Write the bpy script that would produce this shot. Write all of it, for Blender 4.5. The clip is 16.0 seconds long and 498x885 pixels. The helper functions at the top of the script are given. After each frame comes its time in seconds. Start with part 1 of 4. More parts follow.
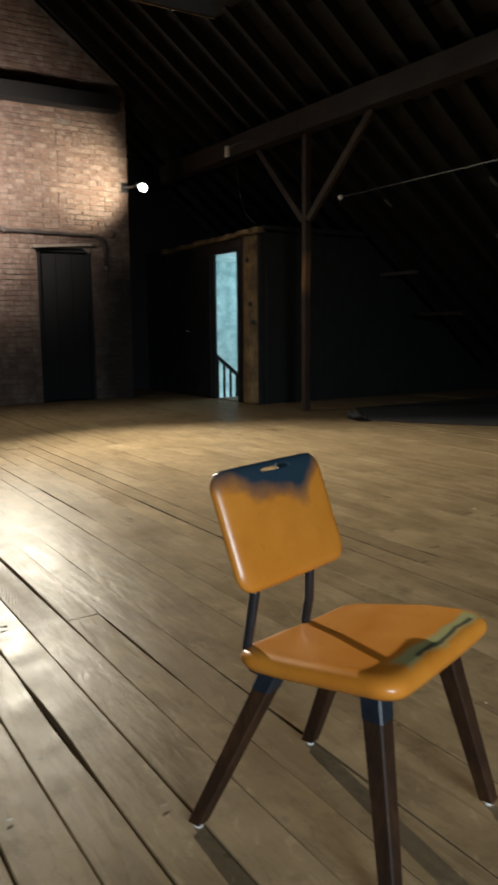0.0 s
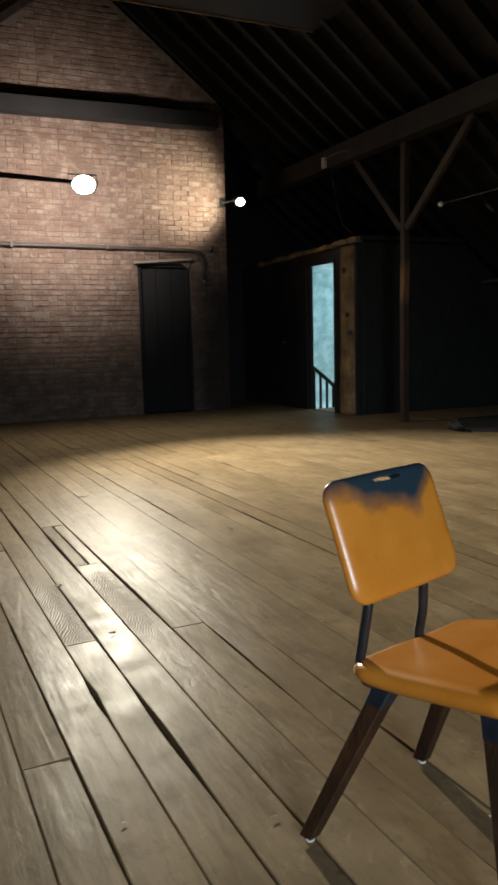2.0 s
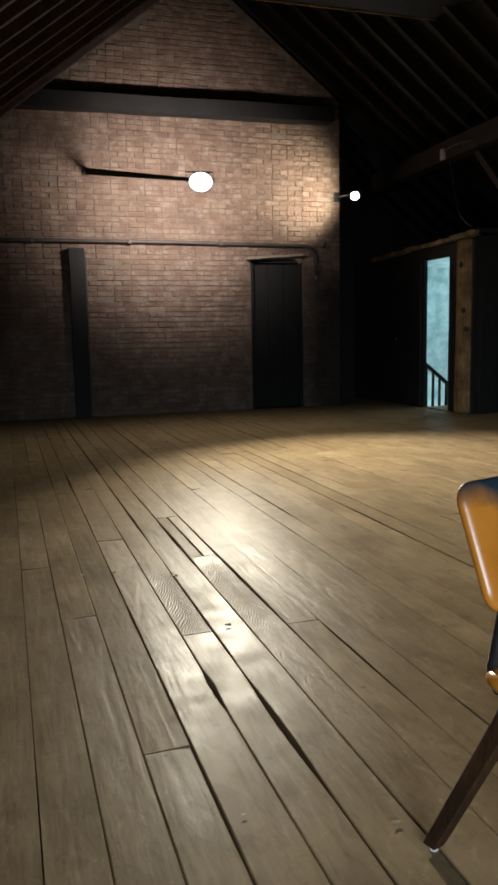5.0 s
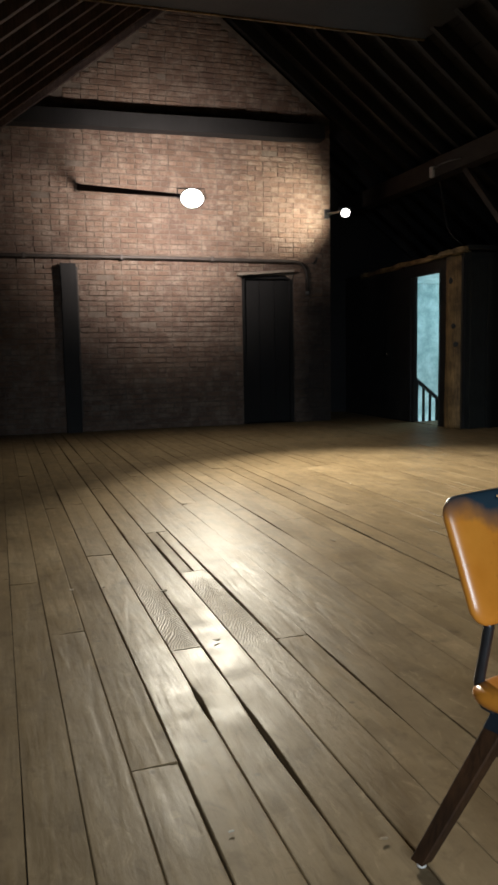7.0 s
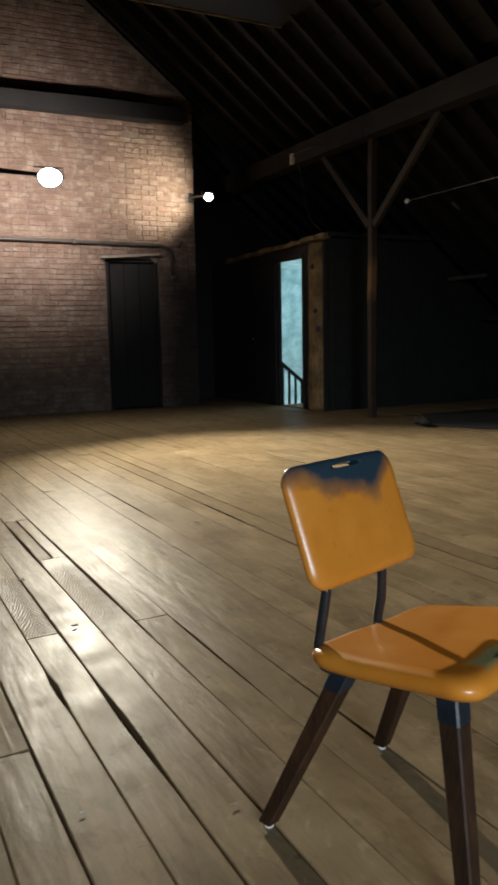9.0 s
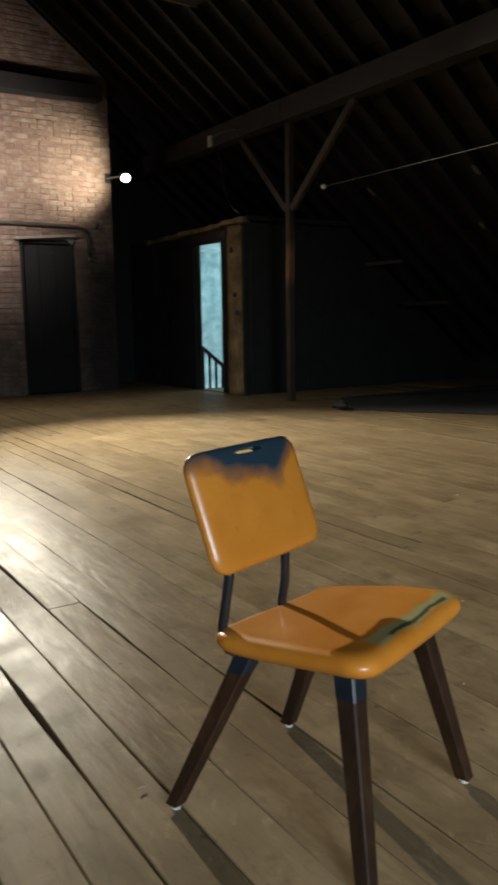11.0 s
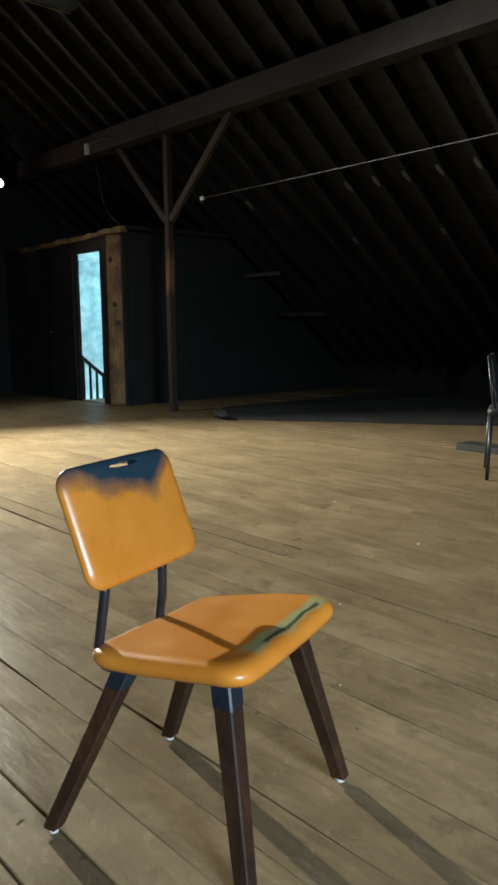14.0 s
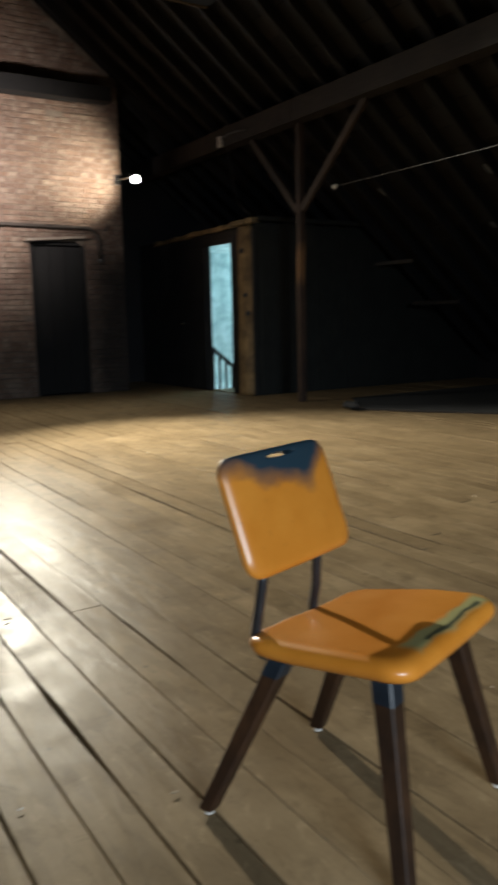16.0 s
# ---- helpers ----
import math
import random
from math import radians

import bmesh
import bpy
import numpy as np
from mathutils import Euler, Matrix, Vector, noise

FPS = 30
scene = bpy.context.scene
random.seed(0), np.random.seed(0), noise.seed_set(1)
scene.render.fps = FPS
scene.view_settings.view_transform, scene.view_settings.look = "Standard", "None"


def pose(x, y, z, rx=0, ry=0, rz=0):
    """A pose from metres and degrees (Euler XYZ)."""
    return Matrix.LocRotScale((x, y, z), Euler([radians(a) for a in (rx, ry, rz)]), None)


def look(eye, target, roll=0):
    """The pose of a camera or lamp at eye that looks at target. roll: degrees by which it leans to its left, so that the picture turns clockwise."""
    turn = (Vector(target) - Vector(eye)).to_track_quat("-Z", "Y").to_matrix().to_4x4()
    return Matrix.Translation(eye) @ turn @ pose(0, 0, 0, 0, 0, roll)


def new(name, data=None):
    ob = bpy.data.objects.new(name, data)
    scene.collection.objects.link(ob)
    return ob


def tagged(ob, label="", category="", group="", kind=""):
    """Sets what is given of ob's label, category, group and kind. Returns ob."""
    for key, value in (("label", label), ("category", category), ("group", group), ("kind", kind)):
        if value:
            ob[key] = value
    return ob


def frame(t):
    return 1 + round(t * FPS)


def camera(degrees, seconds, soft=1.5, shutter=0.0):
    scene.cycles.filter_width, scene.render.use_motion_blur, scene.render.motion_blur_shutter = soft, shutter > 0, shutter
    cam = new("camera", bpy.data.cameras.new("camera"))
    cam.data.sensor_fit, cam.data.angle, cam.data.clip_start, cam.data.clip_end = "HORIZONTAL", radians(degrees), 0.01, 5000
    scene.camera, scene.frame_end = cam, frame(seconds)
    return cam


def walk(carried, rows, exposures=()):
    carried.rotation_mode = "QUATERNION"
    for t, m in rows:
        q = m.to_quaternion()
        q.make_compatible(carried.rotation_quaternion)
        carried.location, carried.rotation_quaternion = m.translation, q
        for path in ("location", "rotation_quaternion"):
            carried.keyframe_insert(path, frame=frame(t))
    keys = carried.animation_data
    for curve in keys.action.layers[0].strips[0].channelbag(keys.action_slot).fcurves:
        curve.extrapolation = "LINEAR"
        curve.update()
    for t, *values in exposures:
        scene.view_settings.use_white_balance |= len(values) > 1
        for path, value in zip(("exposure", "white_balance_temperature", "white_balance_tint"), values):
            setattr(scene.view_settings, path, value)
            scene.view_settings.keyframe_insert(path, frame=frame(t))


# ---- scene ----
cam = camera(35.6, 16.0, soft=3.0, shutter=0.9)
PATH = [
    (0, (0.248, -0.642, 1.062), (1.296, 1.035, 0.766), -0.5),
    (0.5, (0.234, -0.634, 1.061), (1.224, 1.084, 0.799), -1.1),
    (1, (0.227, -0.627, 1.059), (1.152, 1.128, 0.807), -3.0),
    (1.5, (0.221, -0.62, 1.057), (1.093, 1.163, 0.803), -2.1),
    (2, (0.216, -0.619, 1.058), (1.055, 1.177, 0.795), -1.4),
    (2.5, (0.21, -0.61, 1.056), (1.014, 1.202, 0.788), -1.4),
    (3, (0.195, -0.6, 1.056), (0.949, 1.232, 0.784), -1.5),
    (3.5, (0.184, -0.594, 1.06), (0.878, 1.262, 0.792), -1.6),
    (4, (0.173, -0.591, 1.061), (0.812, 1.285, 0.788), -1.6),
    (4.2, (0.171, -0.589, 1.061), (0.791, 1.292, 0.786), -1.6),
    (6.3, (0.179, -0.588, 1.051), (0.752, 1.313, 0.81), -0.9),
    (6.5, (0.182, -0.594, 1.051), (0.763, 1.305, 0.816), -1.0),
    (7, (0.179, -0.596, 1.057), (0.789, 1.295, 0.827), -1.0),
    (7.5, (0.189, -0.599, 1.048), (0.836, 1.279, 0.815), -1.3),
    (8, (0.209, -0.618, 1.034), (0.956, 1.218, 0.771), -1.3),
    (8.5, (0.224, -0.624, 1.033), (1.071, 1.168, 0.764), -1.1),
    (10.8, (0.273, -0.659, 1.041), (1.315, 1.02, 0.731), -1.2),
    (11, (0.272, -0.661, 1.041), (1.344, 0.997, 0.725), -0.9),
    (11.5, (0.275, -0.673, 1.046), (1.412, 0.941, 0.727), -0.6),
    (12, (0.287, -0.69, 1.05), (1.488, 0.879, 0.742), -0.5),
    (12.5, (0.299, -0.679, 1.047), (1.576, 0.831, 0.747), -0.3),
    (13, (0.286, -0.688, 1.048), (1.59, 0.798, 0.748), -0.4),
    (13.5, (0.284, -0.688, 1.049), (1.595, 0.792, 0.75), -0.6),
    (14, (0.282, -0.686, 1.05), (1.592, 0.796, 0.754), -0.6),
    (14.5, (0.28, -0.685, 1.052), (1.584, 0.803, 0.759), -0.6),
    (15, (0.274, -0.679, 1.054), (1.564, 0.823, 0.771), -0.5),
    (15.5, (0.253, -0.662, 1.055), (1.446, 0.915, 0.759), -1.0),
    (16, (0.229, -0.628, 1.05), (1.286, 1.04, 0.734), -1.2),
]
EXPOSURES = [(0, -0.45, 6250, 9), (3, -0.52, 6300, 9), (8.5, -0.55, 6250, 9), (11, -0.50, 6200, 8), (11.5, -0.38, 6100, 7), (12, -0.18, 6000, 5), (12.5, 0.08, 5750, 3),
             (13.5, 0.16, 5650, 2), (15, 0.18, 5650, 2), (15.5, 0.14, 5750, 3), (16, -0.32, 6150, 8)]
walk(cam, [(t, look(eye, target, roll)) for t, eye, target, roll in PATH], EXPOSURES)


# ---- world and lights ----
world = bpy.data.worlds.new("world")
scene.world = world
world.use_nodes = True
world.node_tree.nodes["Background"].inputs["Color"].default_value = (0.05, 0.08, 0.16, 1)
world.node_tree.nodes["Background"].inputs["Strength"].default_value = 0.05


def spot(name, eye, target, watts, cone, blend, radius, colour):
    data = bpy.data.lights.new(name, "SPOT")
    data.energy, data.spot_size, data.spot_blend, data.shadow_soft_size, data.color = watts, radians(cone), blend, radius, colour
    ob = new(name, data)
    ob.matrix_world = look(eye, target)
    return ob


def glow_point(name, place, watts, radius, colour):
    data = bpy.data.lights.new(name, "POINT")
    data.energy, data.shadow_soft_size, data.color = watts, radius, colour
    ob = new(name, data)
    ob.location = place
    return ob


WARM = (1.0, 0.91, 0.73)
LAMP1 = Vector((2.44, 8.40, 2.845))
LAMP2 = Vector((4.90, 9.50, 2.963))
spot("flood_beam", LAMP1 + Vector((-0.02, -0.15, -0.03)), (3.8, 2.7, 0.0), 4300, 88, 1.0, 0.06, WARM)
spot("flood_wash", LAMP1 + Vector((-0.02, -0.15, -0.03)), (3.2, 4.6, -1.5), 210, 168, 0.9, 0.06, WARM)
spot("flood_spill", LAMP1 + Vector((0.02, 0.17, -0.06)), (2.5, 10.4, 3.0), 860, 120, 1.0, 0.08, (1.0, 0.84, 0.73))
spot("wall_beam", LAMP2 + Vector((-0.10, 0.02, 0.0)), (4.42, 10.4, 3.15), 330, 95, 0.9, 0.03, (1.0, 0.84, 0.62))
# Unseen fill lamp added behind the camera for the chair's front and floor.
fill = bpy.data.lights.new("rear_fill", "AREA")
fill.shape, fill.size, fill.size_y, fill.energy, fill.color, fill.spread = "RECTANGLE", 2.1, 1.0, 84, (0.84, 0.93, 1.0), radians(64)
new("rear_fill", fill).matrix_world = look((-0.1, -5.46, 2.1), (1.6, -0.2, -0.4))
glow_point("stair_glow_lower", (7.3, 10.5, -1.3), 190, 0.1, (0.8, 0.97, 1.0))
glow_point("stair_glow", (7.55, 10.0, 1.6), 62, 0.12, (0.72, 0.95, 1.0))


# ---- materials ----
class Mat:
    """A node material: principled shader with helpers for textures."""

    def __init__(self, name, colour=(0.5, 0.5, 0.5), rough=0.6, metal=0.0):
        self.mat = bpy.data.materials.new(name)
        self.mat.use_nodes = True
        self.tree = self.mat.node_tree
        self.bsdf = self.tree.nodes["Principled BSDF"]
        self.bsdf.inputs["Base Color"].default_value = (*colour, 1)
        self.bsdf.inputs["Roughness"].default_value = rough
        self.bsdf.inputs["Metallic"].default_value = metal

    def node(self, kind, **values):
        n = self.tree.nodes.new(kind)
        for key, value in values.items():
            if key in n.inputs:
                n.inputs[key].default_value = value
        return n

    def link(self, a, b):
        self.tree.links.new(a, b)

    def coords(self, scale=(1, 1, 1), random_shift=0.0):
        tc = self.node("ShaderNodeTexCoord")
        mp = self.node("ShaderNodeMapping")
        mp.inputs["Scale"].default_value = scale
        self.link(tc.outputs["Object"], mp.inputs["Vector"])
        if random_shift:
            oi = self.node("ShaderNodeObjectInfo")
            mul = self.node("ShaderNodeVectorMath")
            mul.operation = "SCALE"
            mul.inputs[0].default_value = (13.1, 7.7, 5.3)
            self.link(oi.outputs["Random"], mul.inputs["Scale"])
            self.link(mul.outputs[0], mp.inputs["Location"])
        return mp.outputs["Vector"]

    def noise(self, vec, scale, detail=5.0, rough=0.6, distortion=0.0):
        n = self.node("ShaderNodeTexNoise", Scale=scale, Detail=detail, Roughness=rough, Distortion=distortion)
        self.link(vec, n.inputs["Vector"])
        return n.outputs["Fac"]

    def ramp(self, fac, stops):
        r = self.node("ShaderNodeValToRGB")
        els = r.color_ramp.elements
        while len(els) < len(stops):
            els.new(0.5)
        for e, (p, c) in zip(els, stops):
            e.position = p
            e.color = (*c, 1) if len(c) == 3 else c
        self.link(fac, r.inputs["Fac"])
        return r.outputs["Color"]

    def mix(self, fac, a, b, mode="MIX"):
        m = self.node("ShaderNodeMix")
        m.data_type, m.blend_type = "RGBA", mode
        for sock, val in ((m.inputs[0], fac), (m.inputs[6], a), (m.inputs[7], b)):
            if isinstance(val, bpy.types.NodeSocket):
                self.link(val, sock)
            elif isinstance(val, (int, float)):
                sock.default_value = val
            else:
                sock.default_value = (*val, 1)
        return m.outputs[2]

    def colour(self, sock):
        self.link(sock, self.bsdf.inputs["Base Color"])

    def rough(self, fac, low, high):
        m = self.node("ShaderNodeMapRange")
        m.inputs["To Min"].default_value, m.inputs["To Max"].default_value = low, high
        self.link(fac, m.inputs["Value"])
        self.link(m.outputs["Result"], self.bsdf.inputs["Roughness"])

    def bump(self, fac, strength=0.3, distance=0.01):
        b = self.node("ShaderNodeBump", Strength=strength, Distance=distance)
        self.link(fac, b.inputs["Height"])
        self.link(b.outputs["Normal"], self.bsdf.inputs["Normal"])


def grey(v):
    return (v, v, v)


def math_node(m, op, a, b):
    n = m.node("ShaderNodeMath")
    n.operation = op
    for sock, val in zip(n.inputs, (a, b)):
        if isinstance(val, bpy.types.NodeSocket):
            m.link(val, sock)
        else:
            sock.default_value = val
    return n.outputs[0]


def split(m, v):
    s = m.node("ShaderNodeSeparateXYZ")
    m.link(v, s.inputs[0])
    return s.outputs


def board_material(name, tones, rough=(0.36, 0.50), relief=0.5, figure=0.20):
    """Old floor boards: long grain, cathedral rings, dirt and worn patches."""
    m = Mat(name)
    v = m.coords((1, 1, 1), random_shift=1.0)
    stretched = m.node("ShaderNodeVectorMath")
    stretched.operation = "MULTIPLY"
    stretched.inputs[1].default_value = (1.0, 0.10, 1.0)
    m.link(v, stretched.inputs[0])
    sv = stretched.outputs[0]
    wave = m.node("ShaderNodeTexWave", Scale=11.0, Distortion=9.0, Detail=3.0)
    wave.inputs["Detail Scale"].default_value = 1.2
    wave.wave_type = "RINGS"
    m.link(sv, wave.inputs["Vector"])
    if figure > 0.5:
        along = split(m, m.coords((1, 1, 1)))[1]
        near_knot = math_node(m, "ABSOLUTE", math_node(m, "SUBTRACT", along, 2.45), 0.0)
        across = split(m, m.coords((1, 1, 1)))[0]
        off = math_node(m, "MINIMUM", math_node(m, "ABSOLUTE", math_node(m, "SUBTRACT", across, 0.785), 0.0), math_node(m, "ABSOLUTE", math_node(m, "SUBTRACT", across, 1.05), 0.0))
        arch = math_node(m, "ADD", along, math_node(m, "MULTIPLY", math_node(m, "POWER", math_node(m, "ADD", off, 0.004), 0.8), 1.5))
        arch = math_node(m, "ADD", arch, math_node(m, "MULTIPLY", m.noise(m.coords((1, 1, 1)), 16.0, 2.0, 0.5), 0.075))
        rings = math_node(m, "MULTIPLY_ADD", math_node(m, "SINE", math_node(m, "MULTIPLY", arch, 205.0), 0.0), 0.5)
        rings.node.inputs[2].default_value = 0.5
        figured = m.mix(m.ramp(near_knot, [(0.30, grey(1.0)), (0.52, grey(0.0))]), grey(0.62), rings)
    else:
        figured = wave.outputs["Fac"]
    fine = m.noise(sv, 140.0, 4.0, 0.65)
    blotch = m.noise(v, 2.6, 6.0, 0.62)
    stain = m.noise(v, 9.0, 4.0, 0.6)
    oi = m.node("ShaderNodeObjectInfo")
    base = m.ramp(blotch, [(0.28, tones[0]), (0.52, tones[1]), (0.75, tones[2])])
    base = m.mix(m.ramp(oi.outputs["Random"], [(0.0, grey(0.0)), (1.0, grey(0.36))]), base, tones[0])
    base = m.mix(m.ramp(figured, [(0.25, grey(figure)), (0.62, grey(0.0))]), base, tuple(c * 0.45 for c in tones[0]))
    base = m.mix(m.ramp(fine, [(0.3, grey(0.10)), (0.6, grey(0.0))]), base, tuple(c * 0.5 for c in tones[0]))
    base = m.mix(m.ramp(stain, [(0.58, grey(0.0)), (0.74, grey(0.42))]), base, tuple(c * 0.4 for c in tones[0]))
    knots = m.node("ShaderNodeTexVoronoi", Scale=2.1)
    knots.voronoi_dimensions = "2D"
    m.link(v, knots.inputs["Vector"])
    base = m.mix(m.ramp(knots.outputs["Distance"], [(0.010, grey(0.6)), (0.024, grey(0.0))]), base, tuple(c * 0.35 for c in tones[0]))
    m.rough(m.ramp(m.mix(0.5, blotch, stain), [(0.38, grey(0.0)), (0.62, grey(1.0))]), rough[0], rough[1])
    dent = m.noise(m.coords((9.0, 2.6, 1.0), random_shift=1.0), 2.2, 4.0, 0.55, 0.6)
    wear = m.noise(m.coords((1.0, 0.45, 1.0), random_shift=1.0), 21.0, 5.0, 0.7, 1.1)
    base = m.mix(m.ramp(wear, [(0.54, grey(0.0)), (0.70, grey(0.40))]), base, tuple(c * 0.5 for c in tones[0]))
    base = m.mix(m.ramp(wear, [(0.30, grey(0.35)), (0.42, grey(0.0))]), base, tuple(min(1.0, c * 1.25) for c in tones[2]))
    m.colour(base)
    height = m.mix(0.5, m.mix(0.45, m.mix(0.22 if figure > 0.5 else 0.3, figured, fine), wear), dent)
    m.bump(height, relief, 0.006)
    m.bsdf.inputs["IOR"].default_value = 1.12
    m.bsdf.inputs["Specular Tint"].default_value = (1.0, 0.87, 0.64, 1)
    return m.mat


def timber(name, tones, relief=0.5, rough=0.75, axis=(1, 1, 0.1), scale=1.0, lit_patch=None):
    """Old timber with grain along one axis; optionally a painted lit patch: height, half length, colour."""
    m = Mat(name, rough=rough)
    v = m.coords(axis, random_shift=1.0)
    w = m.coords((1, 1, 1), random_shift=1.0)
    grain = m.noise(v, 55.0 * scale, 5.0, 0.65, 0.4)
    blotch = m.noise(w, 3.0 * scale, 5.0, 0.6)
    base = m.ramp(blotch, [(0.3, tones[0]), (0.7, tones[1])])
    base = m.mix(m.ramp(grain, [(0.35, grey(0.55)), (0.6, grey(0.0))]), base, tuple(c * 0.35 for c in tones[0]))
    if lit_patch:
        d = math_node(m, "ABSOLUTE", math_node(m, "SUBTRACT", split(m, m.coords((1, 1, 1)))[2], lit_patch[0]), 0.0)
        d = math_node(m, "ADD", d, math_node(m, "MULTIPLY", math_node(m, "SUBTRACT", m.noise(m.coords((1, 1, 0.3)), 18.0, 4.0, 0.6), 0.5), 0.3))
        base = m.mix(m.ramp(d, [(lit_patch[1] * 0.5, grey(0.85)), (lit_patch[1] * 1.3, grey(0.0))]), base, lit_patch[2])
    m.colour(base)
    m.bump(m.mix(0.5, grain, blotch), relief, 0.006)
    return m.mat


def dark_patched(m, base):
    """A darker zone on the brick wall beside its door, with a ragged border."""
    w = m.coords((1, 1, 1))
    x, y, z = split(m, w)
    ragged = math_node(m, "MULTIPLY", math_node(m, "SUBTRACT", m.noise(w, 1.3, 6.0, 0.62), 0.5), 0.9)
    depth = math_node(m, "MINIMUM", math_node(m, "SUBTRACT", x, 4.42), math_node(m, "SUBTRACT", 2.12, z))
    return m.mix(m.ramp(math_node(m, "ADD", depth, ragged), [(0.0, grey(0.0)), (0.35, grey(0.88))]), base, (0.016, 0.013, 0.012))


def brick_material(name, tones, mode="random"):
    m = Mat(name, rough=0.9)
    v = m.coords((1, 1, 1))
    if mode == "island":
        g = m.node("ShaderNodeNewGeometry")
        rnd = g.outputs["Random Per Island"]
    else:
        rnd = m.node("ShaderNodeObjectInfo").outputs["Random"]
        v = m.coords((1, 1, 1), random_shift=1.0)
    base = m.ramp(rnd, [(0.0, tones[0]), (0.35, tones[1]), (0.7, tones[2]), (1.0, tones[3])])
    wide = m.noise(m.coords((1, 1, 1)) if mode == "island" else v, 1.3, 6.0, 0.62)
    base = m.mix(m.ramp(wide, [(0.40, grey(0.55)), (0.58, grey(0.0))]), base, (0.085, 0.055, 0.046))
    coarse = m.noise(m.coords((1, 1, 1)) if mode == "island" else v, 5.0, 7.0, 0.72, 0.4)
    fine = m.noise(v, 70.0, 4.0, 0.7)
    base = m.mix(m.ramp(coarse, [(0.46, grey(0.0)), (0.68, grey(0.7))]), base, (0.27, 0.225, 0.185))
    base = m.mix(m.ramp(fine, [(0.28, grey(0.6)), (0.5, grey(0.0))]), base, tuple(c * 0.35 for c in tones[0]))
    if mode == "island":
        base = dark_patched(m, base)
    m.colour(base)
    m.bump(m.mix(0.5, coarse, fine), 1.0, 0.02)
    return m.mat


def rough_plain(name, a, b, scale=4.0, rough=0.85, relief=0.4, metal=0.0, depth=0.006, dark_patch=False):
    m = Mat(name, rough=rough, metal=metal)
    v = m.coords((1, 1, 1), random_shift=1.0)
    n1 = m.noise(v, scale, 6.0, 0.62)
    n2 = m.noise(v, scale * 14, 4.0, 0.6)
    base = m.ramp(n1, [(0.32, a), (0.68, b)])
    base = m.mix(m.ramp(n2, [(0.3, grey(0.4)), (0.55, grey(0.0))]), base, tuple(c * 0.5 for c in a))
    m.colour(dark_patched(m, base) if dark_patch else base)
    m.rough(n1, max(0.05, rough - 0.12), min(1, rough + 0.1))
    m.bump(m.mix(0.5, n1, n2), relief, depth)
    return m.mat


def emitter(name, colour, strength):
    m = Mat(name)
    m.bsdf.inputs["Emission Color"].default_value = (*colour, 1)
    m.bsdf.inputs["Emission Strength"].default_value = strength
    return m.mat


FLOOR = board_material("floor_boards", [(0.152, 0.107, 0.058), (0.222, 0.160, 0.089), (0.298, 0.222, 0.130)])
FLOOR_FIGURED = board_material("figured_floor_boards", [(0.155, 0.110, 0.061), (0.226, 0.165, 0.094), (0.302, 0.226, 0.136)], (0.36, 0.48), 0.8, 0.55)
GAP = rough_plain("dark_dirt", (0.012, 0.010, 0.008), (0.03, 0.025, 0.02), 9)
BRICK = brick_material("red_brick", [(0.112, 0.072, 0.053), (0.130, 0.084, 0.061), (0.148, 0.096, 0.069), (0.170, 0.114, 0.085)])
BRICK_FAR = brick_material("red_brick_joined", [(0.112, 0.072, 0.053), (0.130, 0.084, 0.061), (0.148, 0.096, 0.069), (0.170, 0.114, 0.085)], "island")
MORTAR = rough_plain("lime_mortar", (0.085, 0.068, 0.055), (0.18, 0.148, 0.122), 7, 0.95, 0.7, dark_patch=True)
# Unlit walls' darkness is put into this near-black; the rag shares it.
DARK_PLASTER = rough_plain("shaded_black_plaster", (0.007, 0.0072, 0.0085), (0.016, 0.016, 0.018), 2, 0.9)
OLD_TIMBER = timber("old_roof_timber", [(0.026, 0.017, 0.013), (0.064, 0.04, 0.025)])
# Orange mid-height patch puts lamplight on the post into its colour.
POST_WOOD = timber("post_timber", [(0.026, 0.015, 0.011), (0.066, 0.036, 0.022)], lit_patch=(1.70, 0.22, (0.19, 0.10, 0.04)))
OLD_TIMBER_Y = timber("old_purlin_timber", [(0.013, 0.010, 0.009), (0.034, 0.026, 0.021)], axis=(1, 0.1, 1))
OLD_TIMBER_X = timber("old_beam_timber", [(0.05, 0.045, 0.042), (0.10, 0.085, 0.075)], axis=(0.1, 1, 1))
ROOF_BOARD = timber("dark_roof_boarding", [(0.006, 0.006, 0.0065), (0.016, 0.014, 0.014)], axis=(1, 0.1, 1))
# Near-black holds the east rafters' shade; tie beam and wall post share it.
DARK_TIMBER = timber("shaded_dark_timber", [(0.005, 0.0052, 0.0062), (0.012, 0.0118, 0.013)])
# Paler copy for the west rafters, with the lamp's spill put into the colour.
LIT_RAFTER = timber("lit_rafter_timber", [(0.055, 0.038, 0.035), (0.13, 0.09, 0.08)])
RAW_WOOD = timber("raw_orange_wood", [(0.07, 0.042, 0.018), (0.40, 0.25, 0.10)], 0.8, 0.7)
RAW_WOOD_Y = timber("raw_orange_wood_rail", [(0.09, 0.06, 0.03), (0.46, 0.33, 0.15)], 0.8, 0.7, axis=(1, 0.1, 1))
DARK_BOARD = timber("dark_green_grey_boards", [(0.010, 0.012, 0.011), (0.022, 0.025, 0.022)])
BLACK_PAINT = rough_plain("black_paint", (0.012, 0.012, 0.013), (0.03, 0.03, 0.03), 5, 0.55, 0.2)
DARK_DOOR = rough_plain("dark_door_paint", (0.004, 0.0045, 0.005), (0.010, 0.010, 0.011), 3, 0.95, 0.3)
